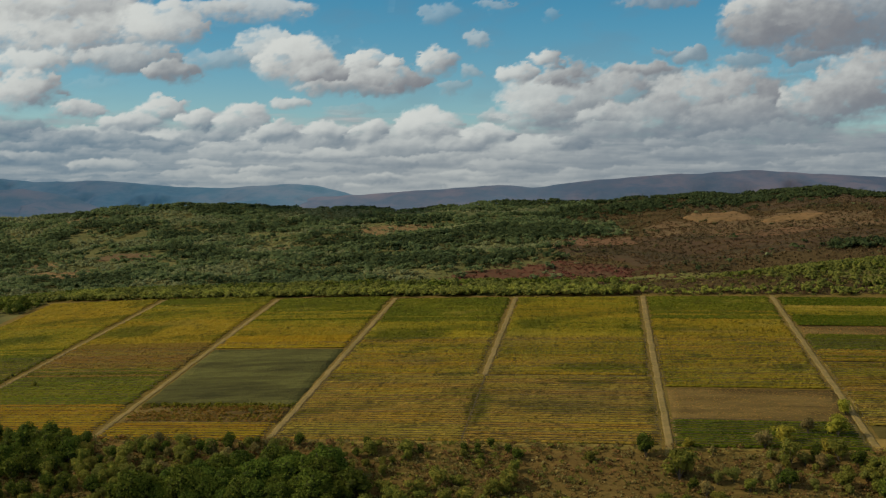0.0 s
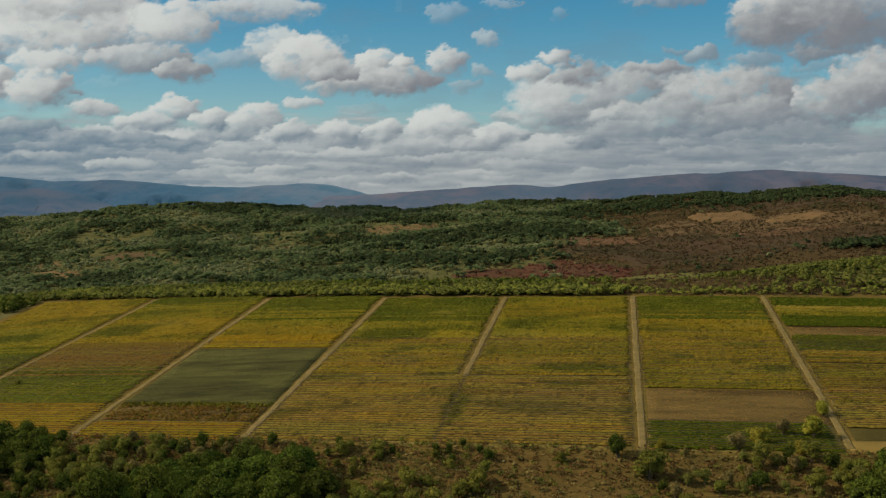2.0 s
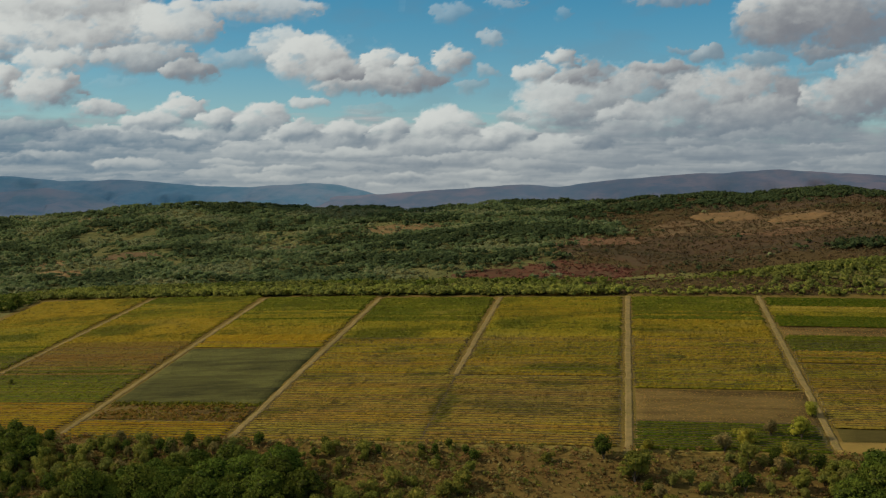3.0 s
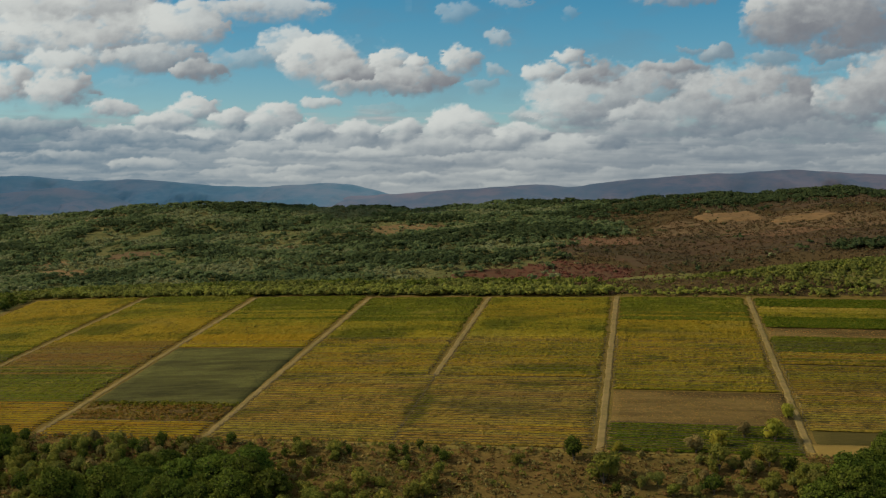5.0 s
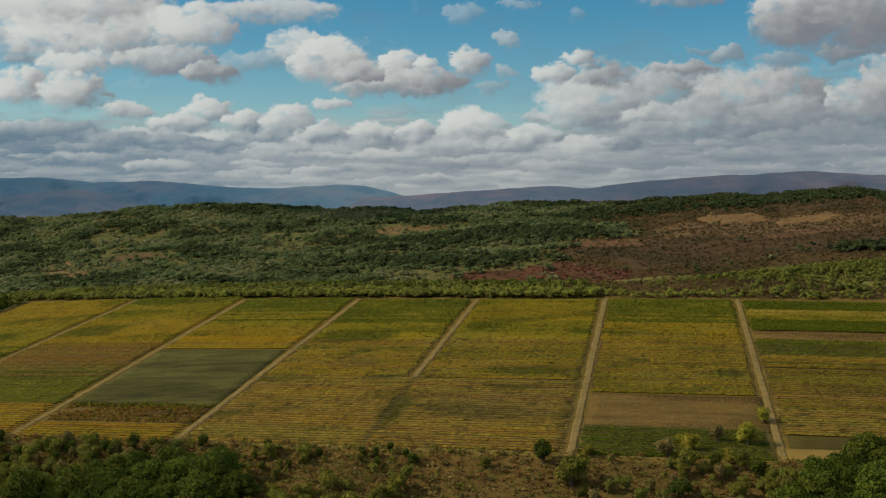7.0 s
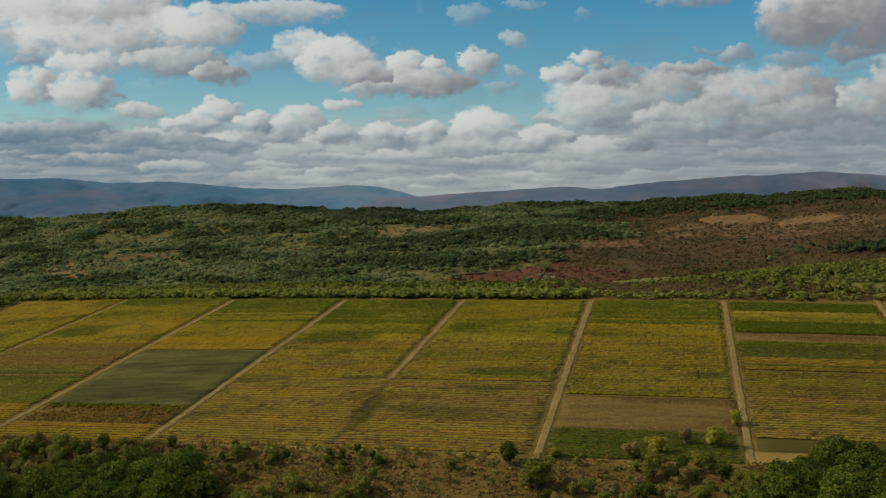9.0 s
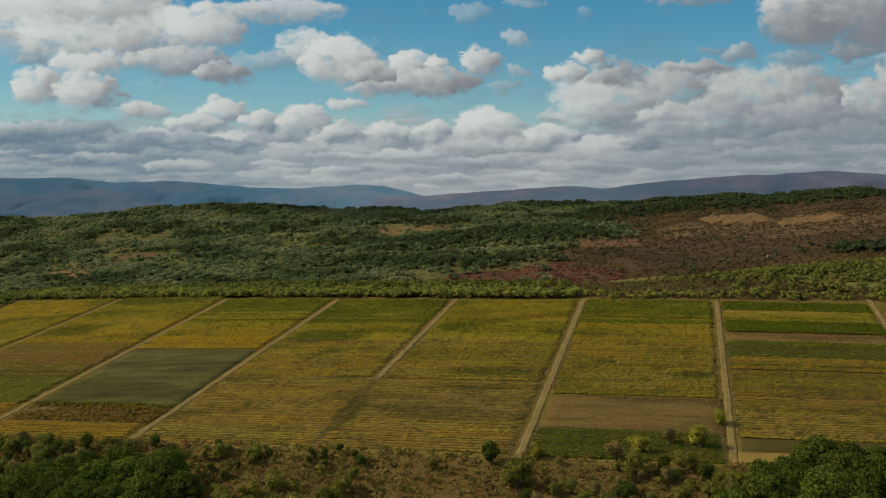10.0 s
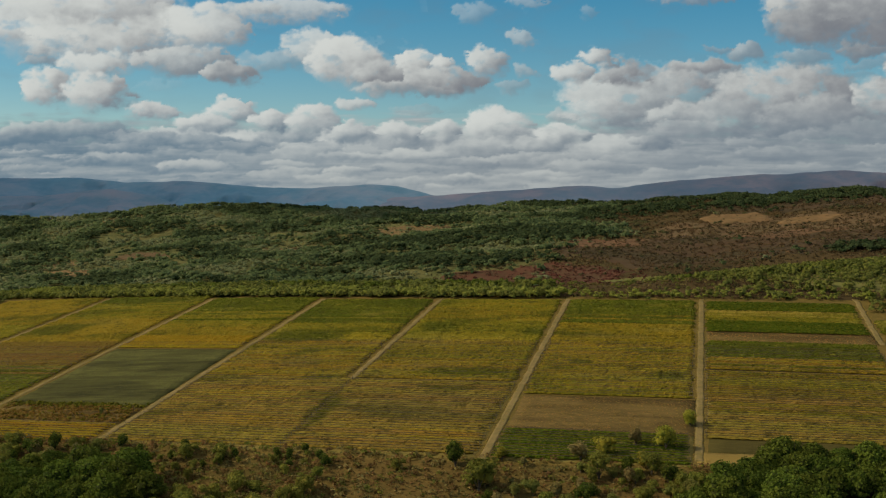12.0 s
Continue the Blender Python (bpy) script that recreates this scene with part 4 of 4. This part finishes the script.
OPEN = (
    (-38, 706, 66, 52, RED, "red heath clearing on the hill foot"),
    (170, 522, 102, 46, MEADOW, "grassy knoll beside the vineyard"),
    (75, 795, 120, 52, UMBER, "brown heath slope, darkened for cloud shade"),
    (58, 694, 54, 9, MEADOW, "yellow-green grass bank at the foot of the heath"),
    (205, 1015, 150, 75, UMBER, "brown heath near the crest of the hill, darkened for cloud shade"),
    (120, 868, 95, 62, SLOPE, "dry grass and low heath on the slope"),
    (96, 930, 26, 36, GOLDEN, "golden dry grass clearing on the hill"),
    (146, 893, 25, 13, GOLDEN, "golden dry grass clearing on the hill"),
    (-4, 830, 36, 20, RUSSET, "russet heath slope below the wood"),
    (128, 826, 42, 14, RUSSET, "russet heath slope below the golden grass"),
    (-176, 975, 40, 24, TAN, "tan dry grass clearing in the wood"),
    (-215, 1010, 45, 22, LAWN, "light green grass clearing in the wood"),
    (-236, 895, 26, 14, TAN, "tan dry grass clearing in the wood"),
    (-369, 996, 28, 12, LAWN, "light green grass clearing in the wood"),
    (-290, 975, 42, 13, LAWN, "light green grass clearing in the wood"),
    (-262, 905, 30, 9, TAN, "tan dry grass clearing in the wood"),
    (-420, 818, 34, 18, TAN, "tan dry grass clearing in the wood"),
    (-38, 925, 18, 26, LAWN, "light green grass clearing in the wood"),
    (-468, 868, 36, 26, TAN, "tan dry grass clearing in the wood"),
    (-391, 879, 32, 10, SLOPE, "brown heath clearing in the wood"),
    (-514, 1070, 26, 16, TAN, "tan dry grass clearing near the crest"),
)


def open_ground(x, y):
    out = 0.0 * x
    for cx, cy, rx, ry, *_ in OPEN:
        d = np.hypot((x - cx) / rx, (y - cy) / (ry + 5)) + 0.25 * fbm(x, y, 40, 61)
        out = np.maximum(out, smooth(1.05, 0.8, d))
    return out


for cx, cy, rx, ry, mat, label in OPEN:
    a, r = np.meshgrid(np.linspace(0, 2 * math.pi, 73)[:-1], np.linspace(0, 1, 12))
    edge = 1 + 0.22 * fbm(cx + 40 * np.cos(a), cy + 40 * np.sin(a), 45, 62) + 0.06 * fbm(cx + 40 * np.cos(a), cy + 40 * np.sin(a), 9, 63)
    px, py = cx + rx * r * edge * np.cos(a), cy + ry * r * edge * np.sin(a)
    pz = height(px, py) + np.where(r < 0.99, (0.30 if rx > 60 else 1.0 if mat is GOLDEN else 0.55), -0.8)
    i = np.arange(12 * 72).reshape(12, 72)
    j = np.roll(i, -1, 1)
    quads = np.stack([i[:-1], j[:-1], j[1:], i[1:]], -1).reshape(-1, 4)
    tagged(mesh_object("ground_clearing", np.stack([px, py, pz], -1).reshape(-1, 3), quads[:, ::-1], mat, True), label, "clearing", kind="structure")


def west(x, y):
    """1 in the wooded west of the hills, 0 on the brown heath in the east."""
    return smooth(40, -70, x + 0.25 * (860 - y) * (y < 860) + 60 * fbm(x, y, 260, 71))


def thicket(x, y):
    """Dark thickets out on the heath."""
    return np.exp(-((x - 165) / 48) ** 2 - ((y - 758) / 13) ** 2) + 0.8 * np.exp(-((x - 92) / 26) ** 2 - ((y - 812) / 9) ** 2) + 0.8 * np.exp(-((x - 60) / 9) ** 2 - ((y - 700) / 12) ** 2)


def wood_density(x, y):
    w = 0.66 + 0.75 * fbm(x, y, 130, 72) + 0.45 * fbm(x, y, 50, 73)
    hollow = np.exp(-((x + 150) / 60) ** 2 - ((y - 890) / 50) ** 2) + np.exp(-((x + 55) / 45) ** 2 - ((y - 905) / 50) ** 2)
    crest = smooth(970, 1050, y) * np.clip(0.75 + 0.7 * fbm(x, y, 120, 74), 0, 1)
    east = 0.08 + 0.22 * fbm(x, y, 80, 76) + 0.12 * fbm(x, y, 25, 78) + 0.9 * thicket(x, y)
    keep = 1 - 0.88 * open_ground(x, y)
    return np.clip((west(x, y) * w + np.maximum(crest * (x < 60), east)) * keep + crest * (x >= 60) + hollow, 0, 1) * in_view(x, y)


rng = np.random.default_rng(9)
hx, hy = strew(rng, 52000, -780, 380, 620, 1138, wood_density)
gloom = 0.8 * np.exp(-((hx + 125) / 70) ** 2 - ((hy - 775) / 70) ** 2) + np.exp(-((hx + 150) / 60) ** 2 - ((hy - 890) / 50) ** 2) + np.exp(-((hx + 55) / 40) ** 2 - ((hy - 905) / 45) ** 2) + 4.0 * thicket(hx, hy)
# the eastern crest takes the dark leaves in place of a cloud's shadow
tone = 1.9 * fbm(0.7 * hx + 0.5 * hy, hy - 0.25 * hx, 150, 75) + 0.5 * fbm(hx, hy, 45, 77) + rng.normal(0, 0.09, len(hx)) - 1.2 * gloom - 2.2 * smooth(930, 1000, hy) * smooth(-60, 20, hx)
drab = (west(hx, hy) < 0.35) & (thicket(hx, hy) < 0.3) & (rng.uniform(0, 1, len(hx)) < 0.99)
for leaf, sel, label in (("gloom", (tone < -0.55) & ~(drab & (tone > -1.3)), "dark green wood on the hill, cloud shade put in at the crest"), ("wood", (tone >= -0.55) & (tone < 0.30) & ~drab, "green deciduous wood on the hill"),
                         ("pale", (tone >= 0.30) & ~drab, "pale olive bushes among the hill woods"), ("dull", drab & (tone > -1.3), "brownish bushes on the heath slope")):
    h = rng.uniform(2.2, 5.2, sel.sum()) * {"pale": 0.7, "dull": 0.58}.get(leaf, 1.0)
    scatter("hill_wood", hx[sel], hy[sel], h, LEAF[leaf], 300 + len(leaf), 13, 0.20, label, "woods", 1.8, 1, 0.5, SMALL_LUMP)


def heath_density(x, y):
    bare = np.maximum(smooth(1.1, 0.8, np.hypot((x - 96) / 26, (y - 930) / 36)), smooth(1.1, 0.8, np.hypot((x - 146) / 25, (y - 893) / 13)))
    return (1 - 0.45 * bare) * np.clip((1 - west(x, y)) * (0.55 + 0.5 * fbm(x, y, 70, 81)) + 0.5 * open_ground(x, y) * (x > -110) * (y < 960) * (y > 600), 0, 1) * in_view(x, y)


ex, ey = strew(rng, 50000, -140, 380, 510, 1120, heath_density)
red = 0.8 * np.exp(-((ex + 38) / 72) ** 2 - ((ey - 705) / 50) ** 2) + 0.2 * fbm(ex, ey, 80, 82) + rng.normal(0, 0.06, len(ex))
for leaf, sel, label in (("red", red > 0.35, "low reddish heath bushes"), ("heath", red <= 0.35, "low brown heath bushes")):
    scatter("heath", ex[sel], ey[sel], rng.uniform(0.5, 1.4, sel.sum()), LEAF[leaf], 320 + len(leaf), 6, 0.34, label, "heath", 2.3, 0, 0.8)

# tufts of grass and low bushes over the clearings of the wooded west
gx, gy = strew(rng, 26000, -570, -100, 780, 1095, lambda x, y: 0.85 * open_ground(x, y) * in_view(x, y))
for leaf, sel, label in (("pale", gx % 1 < 0.5, "low olive tufts in the clearings of the wood"), ("dull", gx % 1 >= 0.5, "low brownish tufts in the clearings of the wood")):
    scatter("clearing_tufts", gx[sel], gy[sel], rng.uniform(0.3, 1.1, sel.sum()), LEAF[leaf], 330 + len(leaf), 6, 0.34, label, "grass", 2.6, 0, 1.0)

# ---- hedge and scrub along the top of the vineyard ----
def field_top(x):
    return 458.5 + 0.0006 * (np.clip(x, -260, 150) - 20) ** 2


def hedge_density(x, y):
    d = y - field_top(x)
    belt = smooth(-0.5, 1.5, d) * smooth(46, 24, d) * np.where(x < 12, 1.0, np.clip(0.06 + 0.34 * fbm(x, y, 30, 91) + 0.20 * smooth(50, 85, x) * smooth(1, 6, d), 0, 1))
    far = smooth(20, 60, d) * (x > 0) * (0.25 + 0.2 * smooth(70, 130, x)) * np.clip(0.5 + 0.6 * fbm(x, y, 60, 92), 0, 1)
    knoll = 1.1 * np.exp(-((x - 160) / 100) ** 2 - ((y - 548) / 62) ** 2) * smooth(20, 34, d) + 0.8 * smooth(35, 50, d) * smooth(95, 70, d) * smooth(40, 95, x)
    left = (x < -266 - 5 * fbm(x, y, 30, 93)) * (y > 380) * 0.9
    right = (x > 128.5) * (y > 441) * 0.3
    return np.clip(np.maximum(np.maximum(belt, far), np.maximum(np.maximum(left, right), knoll)), 0, 1) * in_view(x, y)


bx, by = strew(rng, 42000, -420, 260, 380, 640, hedge_density)
mix = fbm(bx, by, 45, 94) + rng.normal(0, 0.35, len(bx)) - 0.9 * (bx < -255) - 0.40 * smooth(20, 80, bx) - 1.0 * smooth(8, 24, by - field_top(bx)) * (bx < 20)
for leaf, sel, label in (("light", mix > -0.1, "light olive-green hedge bushes behind the vines"), ("bush", (mix <= -0.1) & (mix > -1.15), "green hedge bushes behind the vines"),
                         ("oak", mix <= -1.15, "dark green hedge bushes behind the vines")):
    low = np.where((bx[sel] > 8) & (bx[sel] < 70) & (by[sel] < 505), 0.6, 1.0)
    scatter("hedge_bushes", bx[sel], by[sel], rng.uniform(1.2, 3.8, sel.sum()) * low, LEAF[leaf], 340 + len(leaf), 15, 0.155, label, "bushes", 1.4, 1, 0.2, SMALL_LUMP)

# the hedge itself: a belt of rounded yellow-green bushes close to the vines
qx = np.concatenate([np.arange(-268, 20, 1.35), np.arange(20, 132, 2.6)] * 3)
qx = qx + rng.uniform(-1.2, 1.2, len(qx))
qd = rng.uniform(2.0, 11.0, len(qx))
stay = (rng.uniform(0, 1, len(qx)) < np.where(qx < 15, 0.95, 0.55 + 0.3 * (qx < 70) + 0.5 * fbm(qx, qd, 30, 105)))
qx, qd = qx[stay], qd[stay]
tall = np.clip(rng.uniform(2.2, 3.8, len(qx)) * (1 + 0.35 * fbm(qx, 0 * qx, 34, 106)), 1.4, 4.6) * np.where(qx > 15, 0.72, 1.0)
tint = rng.uniform(0, 1, len(qx)) + 0.5 * fbm(qx, 0 * qx, 28, 107)
for leaf, sel, label in (("hedge", tint > 0.10, "rounded yellow-green hedge bushes along the top of the vineyard"), ("bush", tint <= 0.10, "green hedge bushes along the top of the vineyard")):
    scatter("hedge_bushes", qx[sel], field_top(qx[sel]) + qd[sel], tall[sel], LEAF[leaf], 345 + len(leaf), 55, 0.095, label, "hedge", 1.2, 3)

# ---- trees of the foreground ----
TREES = {
    "oak": [make_tree(500 + i, 7.2, 7.8, LEAF["oak"], 3400, 0.25, 0.06, 48, 1.0, 0.72) for i in range(4)],
    "dark": [make_tree(520 + i, 6.0, 4.8, LEAF["dark"], 900, 0.24, 0.04, 10) for i in range(3)],
    "round": [make_tree(530 + i, 5.0, 5.0, LEAF["olive"], 900, 0.24, 0.03, 10) for i in range(3)],
    "light": [make_tree(540 + i, 5.4, 4.8, LEAF["light"], 850, 0.24, 0.05, 10) for i in range(3)],
    "lime": [make_tree(550 + i, 5.4, 5.2, LEAF["lime"], 900, 0.24, 0.03, 10) for i in range(2)],
    "olive": [make_tree(570 + i, 6.0, 5.2, LEAF["olive"], 950, 0.24, 0.05, 10) for i in range(3)],
    "dry": [make_tree(560 + i, 5.6, 4.2, LEAF["dry"], 800, 0.26, 0.05, 10) for i in range(3)],
}
TREE_LABEL = {"oak": ("leafy green oak tree in a dense grove", "tree"), "dark": ("dark green tree at the edge of the scrub", "tree"),
              "round": ("rounded green bush on the scrub slope", "bush"), "light": ("light green young tree in the scrub", "tree"),
              "olive": ("olive-green tree among the scrub", "tree"), "lime": ("lime-yellow autumn tree beside the vines", "tree"), "dry": ("half-bare dry brownish tree in the scrub", "tree")}


def plant(kind, x, y, high):
    """Sets a tree of that kind and height on the land."""
    stock = TREES[kind]
    src = stock[pick.randrange(len(stock))]
    s = high / {"oak": 7.2, "dark": 6.0, "round": 5.0, "light": 5.4, "lime": 5.4, "olive": 6.0, "dry": 5.6}[kind]
    m = pose(x, y, float(height(x, y)), 0, 0, pick.uniform(0, 360))
    ob = copy_thing(src, m) if src.get("label") else src
    ob.matrix_basis = m @ Matrix.Diagonal((s * pick.uniform(0.9, 1.12), s * pick.uniform(0.9, 1.12), s, 1))
    ob.name = "bush" if kind == "round" else "tree"
    tagged(ob, TREE_LABEL[kind][0], TREE_LABEL[kind][1], "trees and bushes below the vineyard")


EAST_TREES = (("dark", 11.5, 278.2, 6.4), ("olive", 19, 269, 8.0), ("round", -21.3, 264.4, 5.2), ("lime", 22.2, 281.4, 3.4), ("lime", 65.7, 311.4, 4.4), ("lime", 60.1, 292.8, 6.2),
              ("lime", 45.7, 287.2, 4.8), ("dry", 40.7, 282.7, 5.0), ("dry", 53.0, 294.2, 4.6), ("olive", 45.6, 276, 6.4), ("dark", 52.1, 278.1, 4.6), ("olive", 57.4, 278.5, 5.6),
              ("lime", 55.5, 281.5, 4.0), ("dark", 61.1, 275.6, 5.0), ("round", 64.4, 274, 4.2), ("olive", 67.4, 273, 5.0), ("light", 66.4, 269.3, 5.4), ("dark", 44, 266.3, 5.2),
              ("light", 31.7, 267.7, 4.2), ("dry", 37.1, 268.1, 3.6), ("round", 56.7, 266.6, 4.6), ("dark", 22.2, 265, 3.2), ("dry", 27.8, 279.3, 2.4), ("round", 34.9, 264.6, 3.4),
              ("light", 62, 270, 3.4), ("round", -2.3, 275.4, 3.0))
WEST_TREES = (("dark", -77.6, 282.4, 4.0), ("round", -57.9, 278, 4.2), ("round", -48.3, 278, 4.4), ("light", -83.9, 280.4, 3.6), ("dark", -96.2, 280.8, 5.4), ("round", -91, 281.4, 3.6),
              ("dry", -117, 284.3, 4.0), ("light", -109, 284, 3.8), ("round", -187, 349, 2.4), ("dark", -203.2, 364, 1.5), ("light", -99.2, 309.3, 2.2))
for spot in (*EAST_TREES, *WEST_TREES):
    plant(*spot)
# oak groves
grove = np.random.default_rng(77)


def grove_trees(kind, n, cx, cy, rx, ry, lo, hi, gap):
    placed, tries = [], 0
    while len(placed) < n and tries < n * 60:
        tries += 1
        a, r = grove.uniform(0, 2 * math.pi), math.sqrt(grove.uniform(0, 1))
        x, y = cx + rx * r * math.cos(a), cy + ry * r * math.sin(a)
        if kind == "oak" and y < 254:
            continue
        if x > 60 and kind in ("oak", "dark") and y > np.interp(x, (62, 70, 76, 80, 86, 130), (258, 267, 273, 278, 283, 285)):
            continue
        if all(math.hypot(x - q, y - w) > gap for q, w in placed):
            placed.append((x, y))
            plant(kind, x, y, grove.uniform(lo, hi))


grove_trees("dark", 14, -272, 492, 9, 12, 3.5, 6.0, 3.4)
grove_trees("dark", 16, -138, 257, 20, 8, 3.5, 6.0, 3.4)
grove_trees("olive", 14, -132, 257, 20, 8, 2.5, 4.5, 3.0)
grove_trees("dark", 16, -147, 277, 11, 7, 5.5, 8.0, 3.2)
grove_trees("olive", 40, -118, 272, 26, 11, 2.8, 5.2, 2.6)
grove_trees("dark", 14, -112, 272, 24, 10, 3.0, 5.0, 4.0)
grove_trees("oak", 46, -85, 256, 27, 13, 5.5, 10.5, 4.2)
grove_trees("oak", 76, 92, 268, 30, 18, 6.0, 10.0, 3.7)
grove_trees("dark", 16, 100, 268, 34, 17, 5.5, 7.5, 6.0)
grove_trees("dark", 12, -84, 256, 27, 12, 5.0, 7.5, 6.0)
grove_trees("dark", 30, -160, 279, 26, 13, 4.5, 7.0, 3.8)
grove_trees("light", 14, -118, 268, 30, 13, 3.0, 5.5, 4.0)
grove_trees("dry", 14, -108, 274, 30, 9, 2.5, 4.5, 4.0)
grove_trees("light", 12, 46, 270, 28, 9, 2.4, 4.2, 4.5)
grove_trees("dry", 5, 40, 270, 30, 10, 2.6, 4.4, 6.0)
grove_trees("dark", 12, -46, 278, 34, 4, 2.2, 3.8, 3.2)
grove_trees("olive", 16, -58, 273, 42, 6, 1.8, 3.4, 3.0)
grove_trees("olive", 9, 56, 274, 16, 5, 2.0, 3.6, 3.4)
grove_trees("round", 18, -42, 258, 26, 7, 3.0, 5.0, 3.6)
grove_trees("round", 5, 60, 270, 10, 6, 2.0, 3.6, 4.0)
grove_trees("round", 12, 10, 254, 40, 6, 2.5, 4.5, 4.0)
for stock in TREES.values():
    for src in stock:
        if not src.get("label"):
            for child in list(src.children):
                bpy.data.objects.remove(child)
            bpy.data.objects.remove(src)

# low scrub on the reddish floor
sx, sy = strew(rng, 24000, -190, 150, 238, 300, lambda x, y: (0.5 + 0.5 * fbm(x, y, 22, 95)) * np.where(x < -12, 1.0, 0.40) * (y < 282.5 + row_bend(x)))
tone = rng.uniform(0, 1, len(sx))
for leaf, sel, label in (("dry", tone < 0.30, "low dry brown scrub"), ("bramble", (tone >= 0.30) & (tone < 0.62), "low reddish brown brambles"),
                         ("olive", (tone >= 0.62) & (tone < 0.86), "low green scrub"), ("light", tone >= 0.86, "low light green scrub")):
    scatter("scrub", sx[sel], sy[sel], rng.uniform(0.4, 1.7, sel.sum()), LEAF[leaf], 360 + len(leaf), 15, 0.17, label, "scrub", 1.5)

# low weeds and grass on the plots without vines, in faint drifts along the old rows
for x0, x1, y0, y1, leaf, n, lo, hi, label in ((19.8, 66.8, 304, 333, "weed", 8000, 0.10, 0.24, "low reddish dry weeds on the bare plot"), (20.5, 66.0, 304, 333, "rust", 900, 0.12, 0.3, "sparse rusty weeds on the bare plot"),
                                               (-137.2, -89.0, 320, 383.5, "grass", 3500, 0.08, 0.22, "low grey-green grass on the fallow plot"), (70.5, 124, 401.5, 413.5, "weed", 2400, 0.12, 0.30, "low dry weeds on the bare strip"),
                                               (71.5, 110, 295, 303, "weed", 250, 0.05, 0.10, "sparse low weeds on the tilled plot"), (68.5, 100, 284.5, 292.8, "weed", 800, 0.06, 0.2, "pale stubble on the tan patch")):
    ux, uy = strew(rng, n, x0, x1, y0, y1, lambda x, y: np.clip(0.55 + 0.6 * fbm(0.2 * x, y, 6, 101 + n % 7), 0, 1))
    scatter("weeds", ux, uy + row_bend(ux) - row_bend((x0 + x1) / 2), rng.uniform(lo, hi, len(ux)), VINE[leaf], 450 + n % 13, 5, 0.42, label, "weeds", 2.4, 0, 1.6)

# brown scrub between the vines and the knoll, and dry grass on the slope below the vines
kx, ky = strew(rng, 5200, 8, 230, 460, 530, lambda x, y: (y > field_top(x) + 2) * np.clip(0.6 + 0.5 * fbm(x, y, 25, 96), 0, 1))
for leaf, sel, label in (("heath", ky % 1 < 0.55, "brown scrub beside the vineyard"), ("dry", (ky % 1 >= 0.55) & (ky % 1 < 0.8), "dry yellow scrub beside the vineyard"), ("bush", ky % 1 >= 0.8, "green scrub beside the vineyard")):
    sel = sel & ((kx < 100) | (leaf != "heath"))
    scatter("scrub", kx[sel], ky[sel], rng.uniform(0.4, 1.5, sel.sum()), LEAF[leaf], 400 + len(leaf), 14, 0.22, label, "scrub", 1.7)
tx, ty = strew(rng, 21000, -190, 150, 238, 302, lambda x, y: (0.75 + 0.4 * fbm(x, y, 12, 97)) * (y < 284 + row_bend(x)))
for leaf, sel, label in (("dry", tx % 1 < 0.4, "dry grass tufts on the slope"), ("bramble", tx % 1 >= 0.4, "reddish dry grass tufts on the slope")):
    scatter("dry_grass", tx[sel], ty[sel], rng.uniform(0.2, 0.6, sel.sum()), LEAF[leaf], 420 + len(leaf), 4, 0.40, label, "grass", 2.4, 0, 1.0)

# ragged weeds over the brown plot, thicker along its upper edge
wx, wy = strew(rng, 2600, -137.2, -89.2, 304, 320.5, lambda x, y: np.clip(0.45 + 0.7 * fbm(0.4 * x, y, 9, 98) + 0.5 * smooth(316, 319, y), 0, 1))
kind = rng.uniform(0, 1, len(wx)) + 0.9 * smooth(315.5, 319, wy)
for leaf, sel, label in (("rust", kind < 0.8, "dry brown weeds on the plot without vines"), ("green", kind >= 0.8, "green weeds along the edge of the plot")):
    scatter("weeds", wx[sel], wy[sel] + row_bend(wx[sel]) - row_bend(-112.5), rng.uniform(0.3, 0.9, sel.sum()), VINE[leaf], 430 + len(leaf), 8, 0.30, label, "weeds", 1.8, 0, 0.8)

# grass that grows over the edges and the crown of the dirt tracks
vx, vy = [], []
for key, tx in TRACK_X.items():
    y0, y1 = TRACK_SPAN[key]
    n = int((y1 - y0) * 11)
    half = TRACK_WIDE[key] / 2
    lane = rng.choice((-1.0, 1.0, 0.0), n, p=(0.42, 0.42, 0.16))
    y = rng.uniform(y0, y1, n)
    x = track_x(key, y) + lane * half + rng.normal(0, 0.42, n)
    keep = rng.uniform(0, 1, n) < 0.55 + 0.6 * fbm(x * 3, y, 7, 99)
    vx.append(x[keep])
    vy.append(y[keep])
vx, vy = np.concatenate(vx), np.concatenate(vy)
for leaf, sel, label in (("weed", vx * 7 % 1 < 0.6, "dry grass along the dirt tracks"), ("olive", vx * 7 % 1 >= 0.6, "yellowing grass along the dirt tracks")):
    scatter("verge_grass", vx[sel], vy[sel], rng.uniform(0.10, 0.30, sel.sum()), VINE[leaf], 440 + len(leaf), 5, 0.42, label, "grass", 1.8, 0, 1.2)
